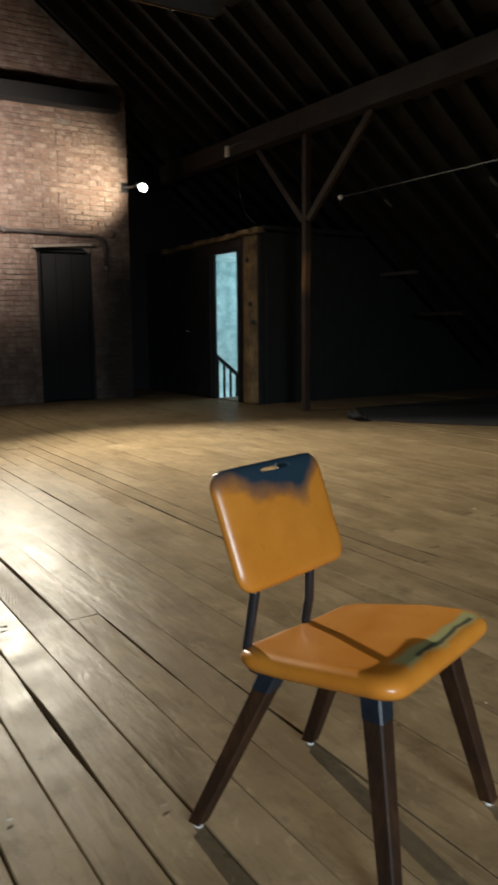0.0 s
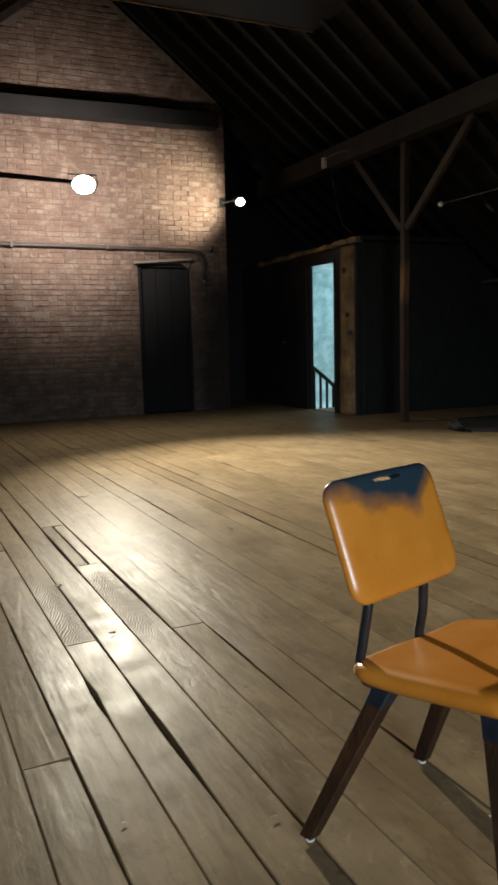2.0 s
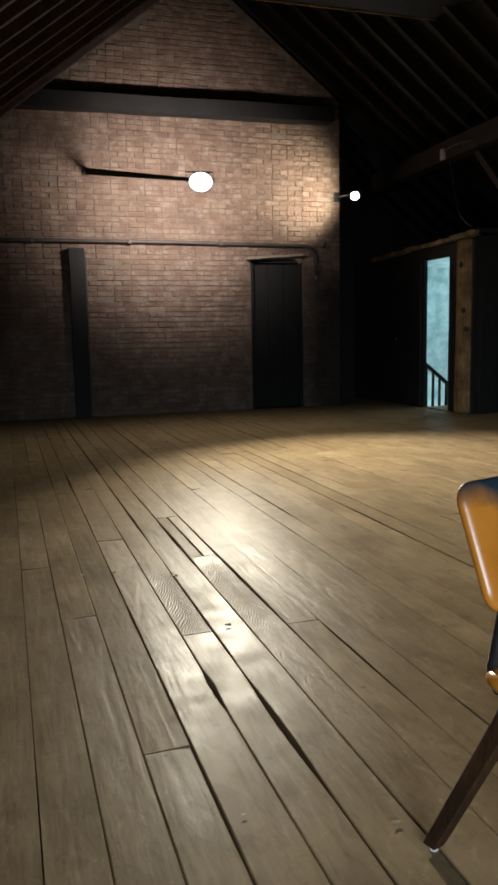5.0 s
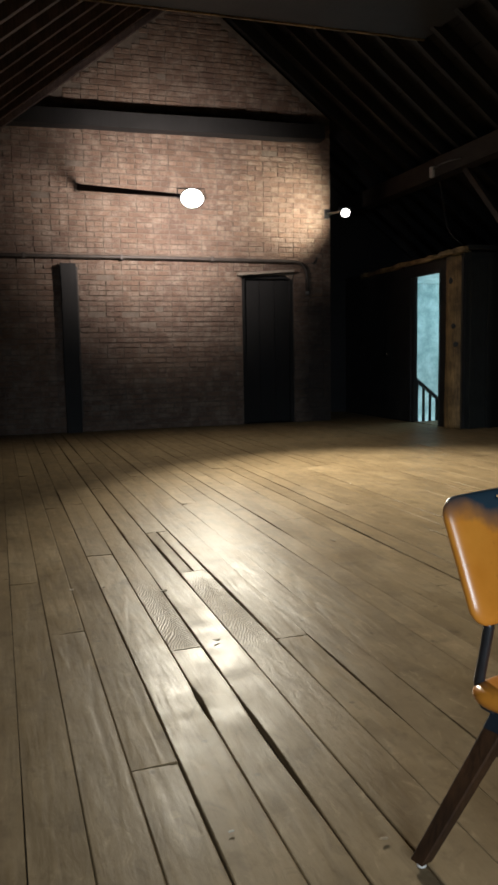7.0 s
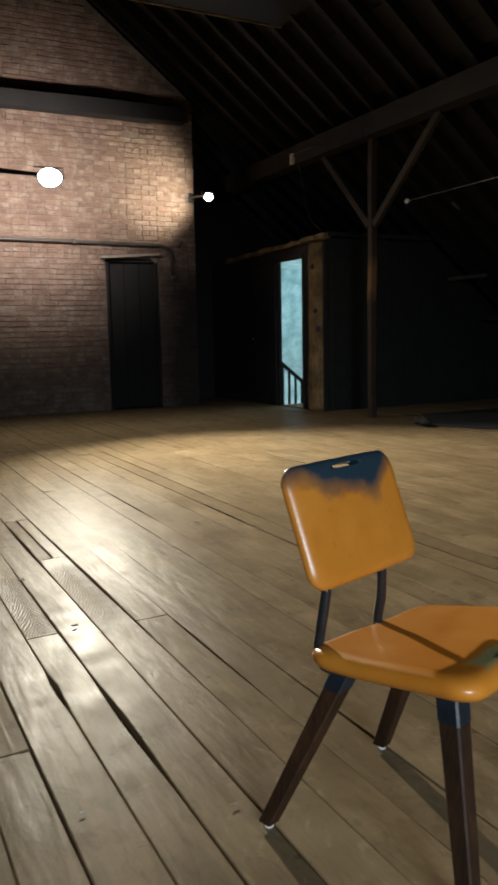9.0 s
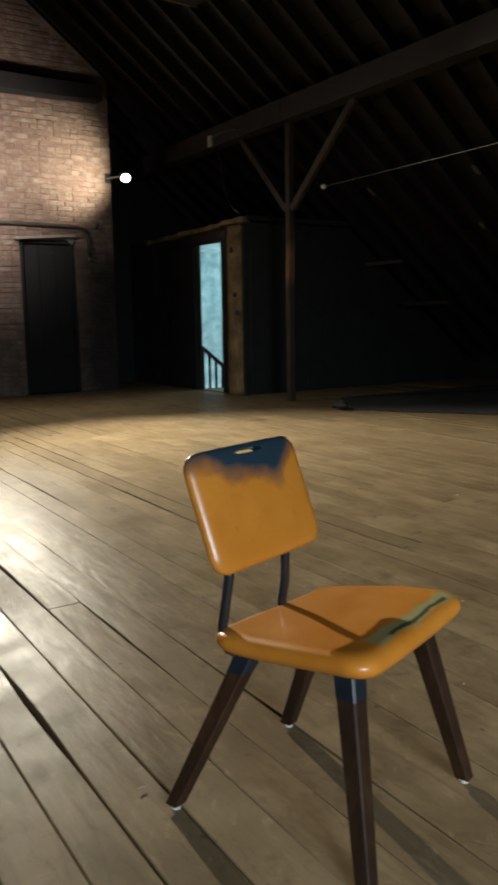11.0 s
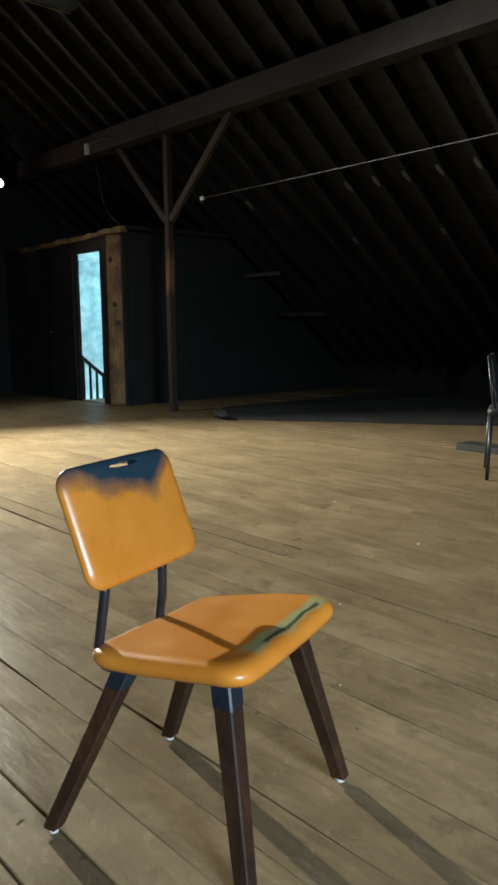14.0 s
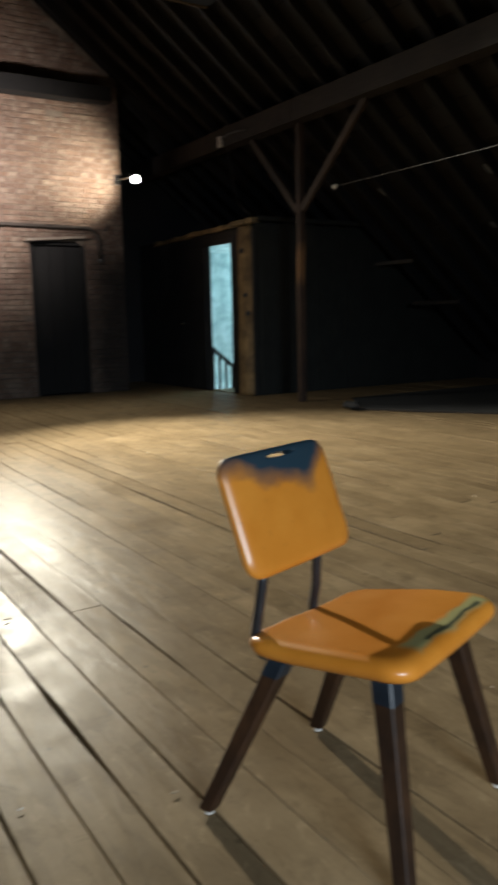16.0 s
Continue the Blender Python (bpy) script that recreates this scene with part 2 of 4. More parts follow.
PIPE = rough_plain("dusty_steel_pipe", (0.022, 0.018, 0.016), (0.06, 0.05, 0.044), 8, 0.6, 0.3)
TEAL = rough_plain("teal_limewash", (0.20, 0.30, 0.31), (0.52, 0.64, 0.64), 4.0, 0.85, 0.3)
WHITE_CERAMIC = rough_plain("white_ceramic", (0.6, 0.58, 0.54), (0.8, 0.78, 0.74), 20, 0.3, 0.1)
CABLE = rough_plain("grey_cable", (0.07, 0.068, 0.066), (0.14, 0.135, 0.13), 20, 0.6, 0.1)
BLACK_METAL = rough_plain("black_metal", (0.010, 0.011, 0.013), (0.025, 0.026, 0.03), 18, 0.35, 0.15)
GLASS_HOT = emitter("lit_lamp_glass", (1.0, 0.93, 0.82), 60)
GLASS_HOT_SMALL = emitter("small_lit_lamp_glass", (1.0, 0.96, 0.9), 45)
HOUSING = rough_plain("grey_lamp_housing", (0.08, 0.08, 0.08), (0.16, 0.16, 0.16), 12, 0.5, 0.15)
SHAVING = rough_plain("brown_shavings", (0.14, 0.10, 0.055), (0.30, 0.23, 0.14), 40, 0.7)
PALE_BITS = rough_plain("pale_chips", (0.55, 0.5, 0.42), (0.75, 0.7, 0.6), 30, 0.8)
CHROME = rough_plain("worn_chrome", (0.55, 0.55, 0.56), (0.75, 0.75, 0.76), 20, 0.2, 0.05, metal=1.0)


# ---- building helpers ----
def box(bm, lo, hi, m=None):
    """An axis-aligned box between two corners, turned by m if given."""
    vs = [bm.verts.new((x, y, z)) for x in (lo[0], hi[0]) for y in (lo[1], hi[1]) for z in (lo[2], hi[2])]
    for f in ((0, 1, 3, 2), (4, 6, 7, 5), (0, 4, 5, 1), (2, 3, 7, 6), (0, 2, 6, 4), (1, 5, 7, 3)):
        bm.faces.new([vs[i] for i in f])
    if m is not None:
        bmesh.ops.transform(bm, matrix=m, verts=vs)
    return vs


def beam(bm, a, b, w, h, up=(0, 0, 1)):
    """A squared timber from a to b, w wide and h high."""
    a, b = Vector(a), Vector(b)
    d = (b - a).normalized()
    side = d.cross(Vector(up)).normalized()
    top = side.cross(d).normalized()
    rot = Matrix((side, d, top)).transposed().to_4x4()
    return box(bm, (-w / 2, 0, -h / 2), (w / 2, (b - a).length, h / 2), Matrix.Translation(a) @ rot)


def tube(bm, pts, r, sides=10):
    """A round bar along points."""
    pts = [Vector(p) for p in pts]
    rings = []
    ref = Vector((0.13, 0.27, 0.95))
    for i, p in enumerate(pts):
        d = (pts[min(i + 1, len(pts) - 1)] - pts[max(i - 1, 0)]).normalized()
        s = d.cross(ref).normalized()
        u = s.cross(d)
        rings.append([bm.verts.new(p + r * (math.cos(a) * s + math.sin(a) * u)) for a in [2 * math.pi * k / sides for k in range(sides)]])
    for a, b in zip(rings, rings[1:]):
        for k in range(sides):
            bm.faces.new((a[k], a[(k + 1) % sides], b[(k + 1) % sides], b[k]))
    bm.faces.new(rings[0][::-1])
    bm.faces.new(rings[-1])


def wobble(bm, amount, scale=3.0):
    for v in bm.verts:
        n = noise.noise_vector(v.co * scale)
        v.co += n * amount


def cuts(bm, n, axis=None):
    edges = bm.edges[:] if axis is None else [e for e in bm.edges if abs((e.verts[0].co - e.verts[1].co).normalized()[axis]) > 0.8]
    bmesh.ops.subdivide_edges(bm, edges=edges, cuts=n, use_grid_fill=True)


def mesh_of(name, bm, material, smooth=False, bevel=0.0):
    if bevel:
        bmesh.ops.bevel(bm, geom=bm.edges[:], offset=bevel, segments=2, affect="EDGES", profile=0.5)
    bmesh.ops.recalc_face_normals(bm, faces=bm.faces)
    me = bpy.data.meshes.new(name)
    bm.to_mesh(me)
    bm.free()
    if material is not None:
        me.materials.append(material)
    if smooth:
        me.shade_smooth()
    return me


def part(name, bm, material, parent, label="", smooth=False, bevel=0.0):
    """One mesh object under a thing or part; its mesh is in the thing's own frame."""
    ob = new(name, mesh_of(name, bm, material, smooth, bevel))
    ob.parent = parent
    if label:
        ob["label"] = label
    return ob


def thing(name, place=(0, 0, 0), turn=0.0):
    ob = new(name)
    ob.empty_display_size = 0.1
    ob.matrix_world = pose(*place, 0, 0, turn)
    return ob


def solid(name, bm, material, label, category, kind="", group="", smooth=False, bevel=0.0):
    return tagged(new(name, mesh_of(name, bm, material, smooth, bevel)), label, category, group, kind)


# ---- large structure ----
Y_WALL, X_EDGE, Y_BACK = 10.41, 5.07, 11.9
X_MID, Z_COLLAR, SLOPE = 3.0, 5.43, 0.767
X_LEFT, X_RIGHT, Y_REAR = -3.4, 10.4, -5.5


def roof_z(x):
    return Z_COLLAR + (0.745 - abs(x - X_MID)) * SLOPE


# subfloor under the boards
bm = bmesh.new()
box(bm, (X_LEFT, Y_REAR, -0.14), (6.02, Y_BACK, -0.034))
box(bm, (6.02, Y_REAR, -0.14), (X_RIGHT, 8.30, -0.034))
floor = solid("floor", bm, GAP, "old wide wooden plank floor with dark open joints", "floor", "structure")

# roof slopes
for side, name in ((-1, "roof_slope_west"), (1, "roof_slope_east")):
    bm = bmesh.new()
    x0, x1 = X_MID, (X_LEFT - 0.5 if side < 0 else X_RIGHT + 0.5)
    z0, z1 = roof_z(x0), roof_z(x1)
    vs = [bm.verts.new(p) for p in ((x0, Y_REAR, z0 + 0.14), (x1, Y_REAR, z1 + 0.14), (x1, Y_BACK + 0.4, z1 + 0.14), (x0, Y_BACK + 0.4, z0 + 0.14))]
    f = bm.faces.new(vs)
    ext = bmesh.ops.extrude_face_region(bm, geom=[f])
    bmesh.ops.translate(bm, verts=[v for v in ext["geom"] if isinstance(v, bmesh.types.BMVert)], vec=(0, 0, 0.12))
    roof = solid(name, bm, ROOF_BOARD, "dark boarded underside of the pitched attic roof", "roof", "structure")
    # boards of the roof's underside run along the ridge
    n = 34
    for i in range(n):
        bm = bmesh.new()
        xa = x0 + (x1 - x0) * i / n
        xb = x0 + (x1 - x0) * (i + 0.96) / n
        dz = random.uniform(-0.006, 0.006)
        q = [(xa, roof_z(xa) + 0.115 + dz), (xb, roof_z(xb) + 0.115 + dz), (xb, roof_z(xb) + 0.132 + dz), (xa, roof_z(xa) + 0.132 + dz)]
        a = [bm.verts.new((x, Y_REAR, z)) for x, z in q]
        b = [bm.verts.new((x, Y_BACK + 0.3, z)) for x, z in q]
        bm.faces.new(a)
        bm.faces.new(b[::-1])
        for k in range(4):
            bm.faces.new((a[k], a[(k + 1) % 4], b[(k + 1) % 4], b[k]))
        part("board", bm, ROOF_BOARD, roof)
    # rafters
    y = -5.0
    while y < Y_BACK:
        bm = bmesh.new()
        beam(bm, (x0, 0, z0 + 0.035), (x1, 0, z1 + 0.035), 0.07, 0.15)
        cuts(bm, 1)
        wobble(bm, 0.008, 1.3 + y)
        r = part("rafter", bm, LIT_RAFTER if side < 0 else DARK_TIMBER, roof)
        r.location = (0, y + random.uniform(-0.03, 0.03), 0)
        # Added pale slabs put rows of light spots on the east rafters.
        if side > 0 and 2.6 < y < 7.2:
            for px, k in ((7.32, 1.0), (8.0, 0.7)):
                if k < 1 and not 3.4 < y < 6.2:
                    continue
                bm = bmesh.new()
                bmesh.ops.create_icosphere(bm, subdivisions=2, radius=0.5)
                bmesh.ops.scale(bm, vec=(0.17 * k, 0.07, 0.012), verts=bm.verts)
                wobble(bm, 0.008, 25 + y)
                bmesh.ops.rotate(bm, cent=(0, 0, 0), matrix=Matrix.Rotation(math.atan(SLOPE), 3, "Y"), verts=bm.verts)
                p = part("dust_patch", bm, HOUSING, roof, "pale patch standing in for a light spot", smooth=True)
                p.location = (px + random.uniform(-0.05, 0.05), r.location.y, roof_z(px) + 0.035 - 0.094)
        y += 0.42

# gable wall of brick: mortar core with an opening for the door
DOOR_X0, DOOR_X1, DOOR_Z = 3.66, 4.47, 2.19


def gable(bm, x0, x1, za, zb, y0, y1):
    """A wall piece under the slopes between two heights (None: the roof)."""
    xs = [x0] + ([X_MID] if x0 < X_MID < x1 and zb is None else []) + [x1]
    top = [(x, zb if zb is not None else roof_z(x) + 0.05) for x in xs]
    ring = [(x0, za)] + [(x1, za)] + top[::-1]
    a = [bm.verts.new((x, y0, z)) for x, z in ring]
    b = [bm.verts.new((x, y1, z)) for x, z in ring]
    bm.faces.new(a)
    bm.faces.new(b[::-1])
    n = len(ring)
    for k in range(n):
        bm.faces.new((a[k], b[k], b[(k + 1) % n], a[(k + 1) % n]))


bm = bmesh.new()
gable(bm, X_LEFT, DOOR_X0, -0.05, None, Y_WALL, Y_WALL + 0.38)
gable(bm, DOOR_X1, X_EDGE, -0.05, None, Y_WALL, Y_WALL + 0.38)
gable(bm, DOOR_X0, DOOR_X1, DOOR_Z, None, Y_WALL, Y_WALL + 0.38)
wall_north = solid("wall_north", bm, MORTAR, "old red brick gable wall with crumbling pale mortar", "wall", "structure")

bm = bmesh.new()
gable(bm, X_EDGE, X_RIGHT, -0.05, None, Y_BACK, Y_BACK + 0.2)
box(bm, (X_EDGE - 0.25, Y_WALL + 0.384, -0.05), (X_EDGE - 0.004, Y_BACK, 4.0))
solid("wall_recess", bm, DARK_PLASTER, "recess wall with its shade put into a near-black colour", "wall", "structure")
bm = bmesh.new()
# Unseen opening in this wall is added only for the fill lamp.
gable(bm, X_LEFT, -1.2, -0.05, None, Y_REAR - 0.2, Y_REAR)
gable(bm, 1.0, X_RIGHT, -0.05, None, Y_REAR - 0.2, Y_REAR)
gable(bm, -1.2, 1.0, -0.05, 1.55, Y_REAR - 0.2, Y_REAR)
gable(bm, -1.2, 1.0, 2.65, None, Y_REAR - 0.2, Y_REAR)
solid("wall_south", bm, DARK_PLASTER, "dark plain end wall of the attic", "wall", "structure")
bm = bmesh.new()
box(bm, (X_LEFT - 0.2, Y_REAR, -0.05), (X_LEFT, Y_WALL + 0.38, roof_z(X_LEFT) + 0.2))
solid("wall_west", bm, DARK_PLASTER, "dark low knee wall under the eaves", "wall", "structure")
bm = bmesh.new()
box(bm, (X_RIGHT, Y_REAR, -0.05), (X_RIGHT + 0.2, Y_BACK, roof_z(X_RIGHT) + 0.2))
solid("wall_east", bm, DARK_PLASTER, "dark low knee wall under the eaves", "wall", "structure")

# purlins with posts and braces
for px, nm in ((6.0, "purlin_east"), (0.0, "purlin_west")):
    purlin = thing(nm)
    end = Y_BACK if px > 3 else Y_WALL
    for ya, yb in ((Y_REAR, 7.257), (7.263, end)):
        bm = bmesh.new()
        beam(bm, (px, ya, 3.47), (px, yb, 3.47), 0.20, 0.25)
        cuts(bm, 8, 1)
        wobble(bm, 0.012, 0.9)
        part("timber", bm, OLD_TIMBER_Y, purlin)
    tagged(purlin, "heavy dark roof purlin timber running under the rafters", "purlin")
for px in (6.0, 0.0):
    for py in (7.26,):
        post = thing("timber_post", (px + (0.04 if px > 3 else 0), py, 0))
        bm = bmesh.new()
        box(bm, (-0.041, -0.041, 0), (0.041, 0.041, 3.344))
        cuts(bm, 8, 2)
        wobble(bm, 0.008, 2.0)
        part("shaft", bm, POST_WOOD, post, bevel=0.006)
        for s in (-1, 1):
            bm = bmesh.new()
            beam(bm, (0, s * 0.05, 2.34), (0, s * (1.06 if s > 0 else 1.2), 3.36), 0.06, 0.085)
            part("brace", bm, OLD_TIMBER, post, bevel=0.006)
        tagged(post, "brown timber post with two diagonal braces under the purlin", "post", "posts under the purlins")

# tie beam on the gable wall and the collar boarding
bm = bmesh.new()
beam(bm, (0.25, Y_WALL - 0.12, 4.16), (4.9, Y_WALL - 0.12, 4.22), 0.22, 0.20)
cuts(bm, 6, 0)
wobble(bm, 0.012, 1.5)
solid("tie_beam", bm, DARK_TIMBER, "dark horizontal timber beam across the brick gable", "beam")
bm = bmesh.new()
zc, yc = 4.5, 7.5
box(bm, (X_MID - 1.95, Y_REAR, zc + 0.02), (X_MID + 1.95, yc, zc + 0.05))
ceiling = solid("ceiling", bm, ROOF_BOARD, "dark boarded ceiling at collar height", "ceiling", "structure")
bm = bmesh.new()
beam(bm, (X_MID - 1.95, yc + 0.012, zc + 0.03), (X_MID + 1.95, yc + 0.012, zc + 0.03), 0.02, 0.05)
solid("trim", bm, RAW_WOOD, "thin pale edge lath of the collar ceiling", "trim", "structure")

# stair enclosure: wall with the doorway, corner panel, top rail, front wall
XE, YE0, YD0, YD1, ZE = 6.02, 8.30, 8.87, 9.53, 2.26
bm = bmesh.new()
box(bm, (XE, YD1, -0.03), (XE + 0.04, Y_BACK, ZE))
box(bm, (XE, YE0, -0.03), (XE + 0.04, YD0, ZE))
box(bm, (XE, YD0, 2.10), (XE + 0.04, YD1, ZE))
solid("wall_stair", bm, BLACK_PAINT, "black boarded wall of the stair enclosure", "wall", "structure")
bm = bmesh.new()
box(bm, (XE + 0.04, YE0, -0.03), (7.9, YE0 + 0.08, ZE))
gable(bm, 7.9, X_RIGHT, -0.03, None, YE0, YE0 + 0.08)
wall_front = solid("wall_stair_front", bm, DARK_BOARD, "dull green-grey boarded front of the stair enclosure", "wall", "structure")
for i in range(7):
    bm = bmesh.new()
    x = XE + 0.105 + i * 0.25
    box(bm, (x, YE0 - 0.02 - random.uniform(0, 0.006), 0.0), (x + 0.243, YE0 - 0.002, ZE - random.uniform(0, 0.03)))
    part("plank", bm, DARK_BOARD, wall_front, bevel=0.003)
bm = bmesh.new()
box(bm, (XE, YE0, ZE), (7.9, Y_BACK, ZE + 0.05))
solid("ceiling_stair", bm, DARK_BOARD, "dark board lid over the stair enclosure", "ceiling", "structure")

corner_post = thing("corner_log", (XE + 0.06, 8.50, 0))
bm = bmesh.new()
rings = []
for k in range(41):
    z = 2.27 * k / 40
    ring = []
    for q in range(28):
        a = 2 * math.pi * q / 28
        r = 0.172 - 0.006 * z + 0.012 * noise.noise(Vector((1.5 * math.cos(a), 1.5 * math.sin(a), z * 1.4))) + 0.005 * noise.noise(Vector((5 * math.cos(a), 5 * math.sin(a), z * 5)))
        for kz, ka in ((1.36, 3.75), (1.12, 3.95), (1.95, 3.5)):
            r += 0.014 * math.exp(-(((z - kz) / 0.06) ** 2 + ((a - ka) / 0.3) ** 2))
        ring.append(bm.verts.new((r * math.cos(a), r * math.sin(a), z)))
    rings.append(ring)
for lower, upper in zip(rings, rings[1:]):
    for q in range(28):
        bm.faces.new((lower[q], lower[(q + 1) % 28], upper[(q + 1) % 28], upper[q]))
bm.faces.new(rings[0][::-1])
bm.faces.new(rings[-1])
part("trunk", bm, RAW_WOOD, corner_post, smooth=True)
rng = random.Random(4)
for kz, ka in ((1.36, 3.75), (1.12, 3.95), (1.95, 3.5)):
    bm = bmesh.new()
    bmesh.ops.create_uvsphere(bm, u_segments=12, v_segments=8, radius=0.5)
    bmesh.ops.scale(bm, vec=(0.03, rng.uniform(0.06, 0.09), rng.uniform(0.07, 0.11)), verts=bm.verts)
    wobble(bm, 0.008, 20.0)
    bmesh.ops.translate(bm, vec=(0.176, 0, kz), verts=bm.verts)
    bmesh.ops.rotate(bm, cent=(0, 0, 0), matrix=Matrix.Rotation(ka, 3, "Z"), verts=bm.verts)
    part("knot", bm, BLACK_PAINT, corner_post, "dark knot", smooth=True)
tagged(corner_post, "thick round orange-brown log post with dark knots", "post")

rail = thing("top_rail", (XE, 0, 0))
bm = bmesh.new()
beam(bm, (-0.03, 8.20, 2.33), (-0.03, 11.2, 2.27), 0.075, 0.065)
cuts(bm, 24, 1)
wobble(bm, 0.022, 6.0)
part("log", bm, RAW_WOOD_Y, rail, bevel=0.008)
bm = bmesh.new()
beam(bm, (0.0, 8.24, 2.36), (1.85, 8.24, 2.36), 0.07, 0.06)
part("front_log", bm, DARK_BOARD, rail, bevel=0.008)
bm = bmesh.new()
box(bm, (-0.12, 8.38, 2.29), (0.16, 8.74, 2.345))
cuts(bm, 3)
wobble(bm, 0.02, 9.0)
part("corner_block", bm, RAW_WOOD_Y, rail, "pale broken block on the corner", bevel=0.004)
tagged(rail, "weathered yellowish log laid along the enclosure's top", "rail")

# door frame of the stair opening
frame_1 = thing("door_1", (XE, 0, 0))
for nm, lo, hi in (("jamb", (-0.012, YD1, 0), (-0.002, YD1 + 0.06, 2.16)), ("jamb", (-0.012, YD0 - 0.035, 0), (-0.002, YD0, 2.16)), ("head", (-0.012, YD0, 2.10), (-0.002, YD1, 2.16))):
    bm = bmesh.new()
    box(bm, lo, hi)
    part(nm, bm, BLACK_PAINT, frame_1, bevel=0.004)
bm = bmesh.new()
box(bm, (-0.03, YD1 + 0.07, 0.01), (-0.003, YD1 + 0.85, 2.09))
leaf = part("leaf", bm, BLACK_PAINT, frame_1, "black door leaf folded back", bevel=0.004)
bm = bmesh.new()
bmesh.ops.create_uvsphere(bm, u_segments=12, v_segments=8, radius=0.025)
bmesh.ops.translate(bm, vec=(-0.06, YD1 + 0.75, 1.0), verts=bm.verts)
part("knob", bm, CHROME, leaf, "small metal knob", smooth=True)
tagged(frame_1, "black framed narrow open doorway to the stairs", "doorway", kind="structure")

# stairwell behind the doorway
bm = bmesh.new()
box(bm, (XE + 0.10, 11.2, -2.6), (7.9, 11.3, 2.2))
box(bm, (7.8, YE0 + 0.08, -2.6), (7.9, 11.2, 2.2))
solid("wall_stairwell", bm, TEAL, "pale teal limewashed stairwell wall with grey stains", "wall", "structure")
bm = bmesh.new()
box(bm, (XE + 0.10, YE0 + 0.08, 2.17), (7.8, 11.2, 2.22))
solid("ceiling_stairwell", bm, TEAL, "pale stairwell ceiling", "ceiling", "structure")
bm = bmesh.new()
box(bm, (XE, YE0 + 0.08, -0.14), (7.8, 9.55, 0.0))
box(bm, (XE + 0.10, 9.55, -2.7), (7.8, 11.2, -2.6))
solid("floor_landing", bm, FLOOR, "wooden stair landing behind the doorway", "floor", "structure")
stair_rail = thing("stair_railing", (0, 9.90, 0))
bm = bmesh.new()
beam(bm, (6.12, 0, 0.717), (7.7, 0, -0.547), 0.055, 0.05)
part("handrail", bm, BLACK_PAINT, stair_rail, bevel=0.008)
for i in range(12):
    x = 6.16 + i * 0.115
    bm = bmesh.new()
    box(bm, (x - 0.016, -0.016, -0.80 * (x - 6.12) - 0.30), (x + 0.016, 0.016, 0.717 - 0.80 * (x - 6.12) - 0.02))
    part("baluster", bm, BLACK_PAINT, stair_rail, bevel=0.003)
bm = bmesh.new()
beam(bm, (6.12, 0, -0.34), (7.7, 0, -1.60), 0.05, 0.2)
part("stringer", bm, BLACK_PAINT, stair_rail)
tagged(stair_rail, "black stair railing with square balusters going down", "railing")

# door in the brick wall
door = thing("door_2", (0, Y_WALL, 0))
bm = bmesh.new()
box(bm, (DOOR_X0 + 0.05, 0.10, 0.01), (DOOR_X1 - 0.05, 0.15, DOOR_Z - 0.05))
leaf = part("leaf", bm, DARK_DOOR, door, bevel=0.004)
for x in (0.0, 0.24, 0.48):
    bm = bmesh.new()
    box(bm, (DOOR_X0 + 0.06 + x, 0.085, 0.02), (DOOR_X0 + 0.29 + x, 0.0995, DOOR_Z - 0.06))
    part("plank", bm, DARK_DOOR, leaf, bevel=0.004)
for nm, lo, hi in (("jamb", (DOOR_X0, 0.02, 0), (DOOR_X0 + 0.05, 0.16, DOOR_Z)), ("jamb", (DOOR_X1 - 0.05, 0.02, 0), (DOOR_X1, 0.16, DOOR_Z)), ("head", (DOOR_X0 + 0.05, 0.02, DOOR_Z - 0.05), (DOOR_X1 - 0.05, 0.16, DOOR_Z))):
    bm = bmesh.new()
    box(bm, lo, hi)
    part(nm, bm, DARK_DOOR, door, bevel=0.004)
tagged(door, "closed dark plank door set in the brick wall", "door", kind="structure")
lintel = thing("door_lintel", (0, Y_WALL, 0))
bm = bmesh.new()
beam(bm, (DOOR_X0 - 0.08, -0.055, 2.19), (DOOR_X1 - 0.02, -0.055, 2.255), 0.10, 0.035)
cuts(bm, 6, 0)
wobble(bm, 0.008, 6)
part("board", bm, timber("pale_lintel", [(0.2, 0.17, 0.14), (0.36, 0.31, 0.26)], axis=(0.1, 1, 1)), lintel)
for x, s in ((DOOR_X0 - 0.03, 1), (DOOR_X1 - 0.06, -1)):
    bm = bmesh.new()
    vs = [bm.verts.new(p) for p in ((x - 0.05 * s, -0.03, 2.20), (x + 0.08 * s, -0.03, 2.20), (x - 0.02 * s, -0.03, 2.12))]
    f = bm.faces.new(vs)
    ext = bmesh.ops.extrude_face_region(bm, geom=[f])
    bmesh.ops.translate(bm, verts=[v for v in ext["geom"] if isinstance(v, bmesh.types.BMVert)], vec=(0, 0.025, 0))
    part("bracket", bm, MORTAR, lintel, "pale broken corner bracket")
tagged(lintel, "pale warped lintel board over the dark door", "lintel")

# ---- things on the brick wall ----
pipe = thing("wall_pipe", (0, Y_WALL - 0.07, 0))
pts = [(-2.5, 0, 2.38), (0.5, 0, 2.395), (2.5, 0, 2.40), (4.38, 0, 2.385)]
for k in range(1, 9):
    a = math.pi / 2 * k / 8
    pts.append((4.46 + 0.2 * math.sin(a), 0, 2.185 + 0.2 * math.cos(a)))
pts += [(4.665, 0, 1.96)]
bm = bmesh.new()
tube(bm, pts, 0.026, 12)
part("run", bm, PIPE, pipe, smooth=True)
bm = bmesh.new()
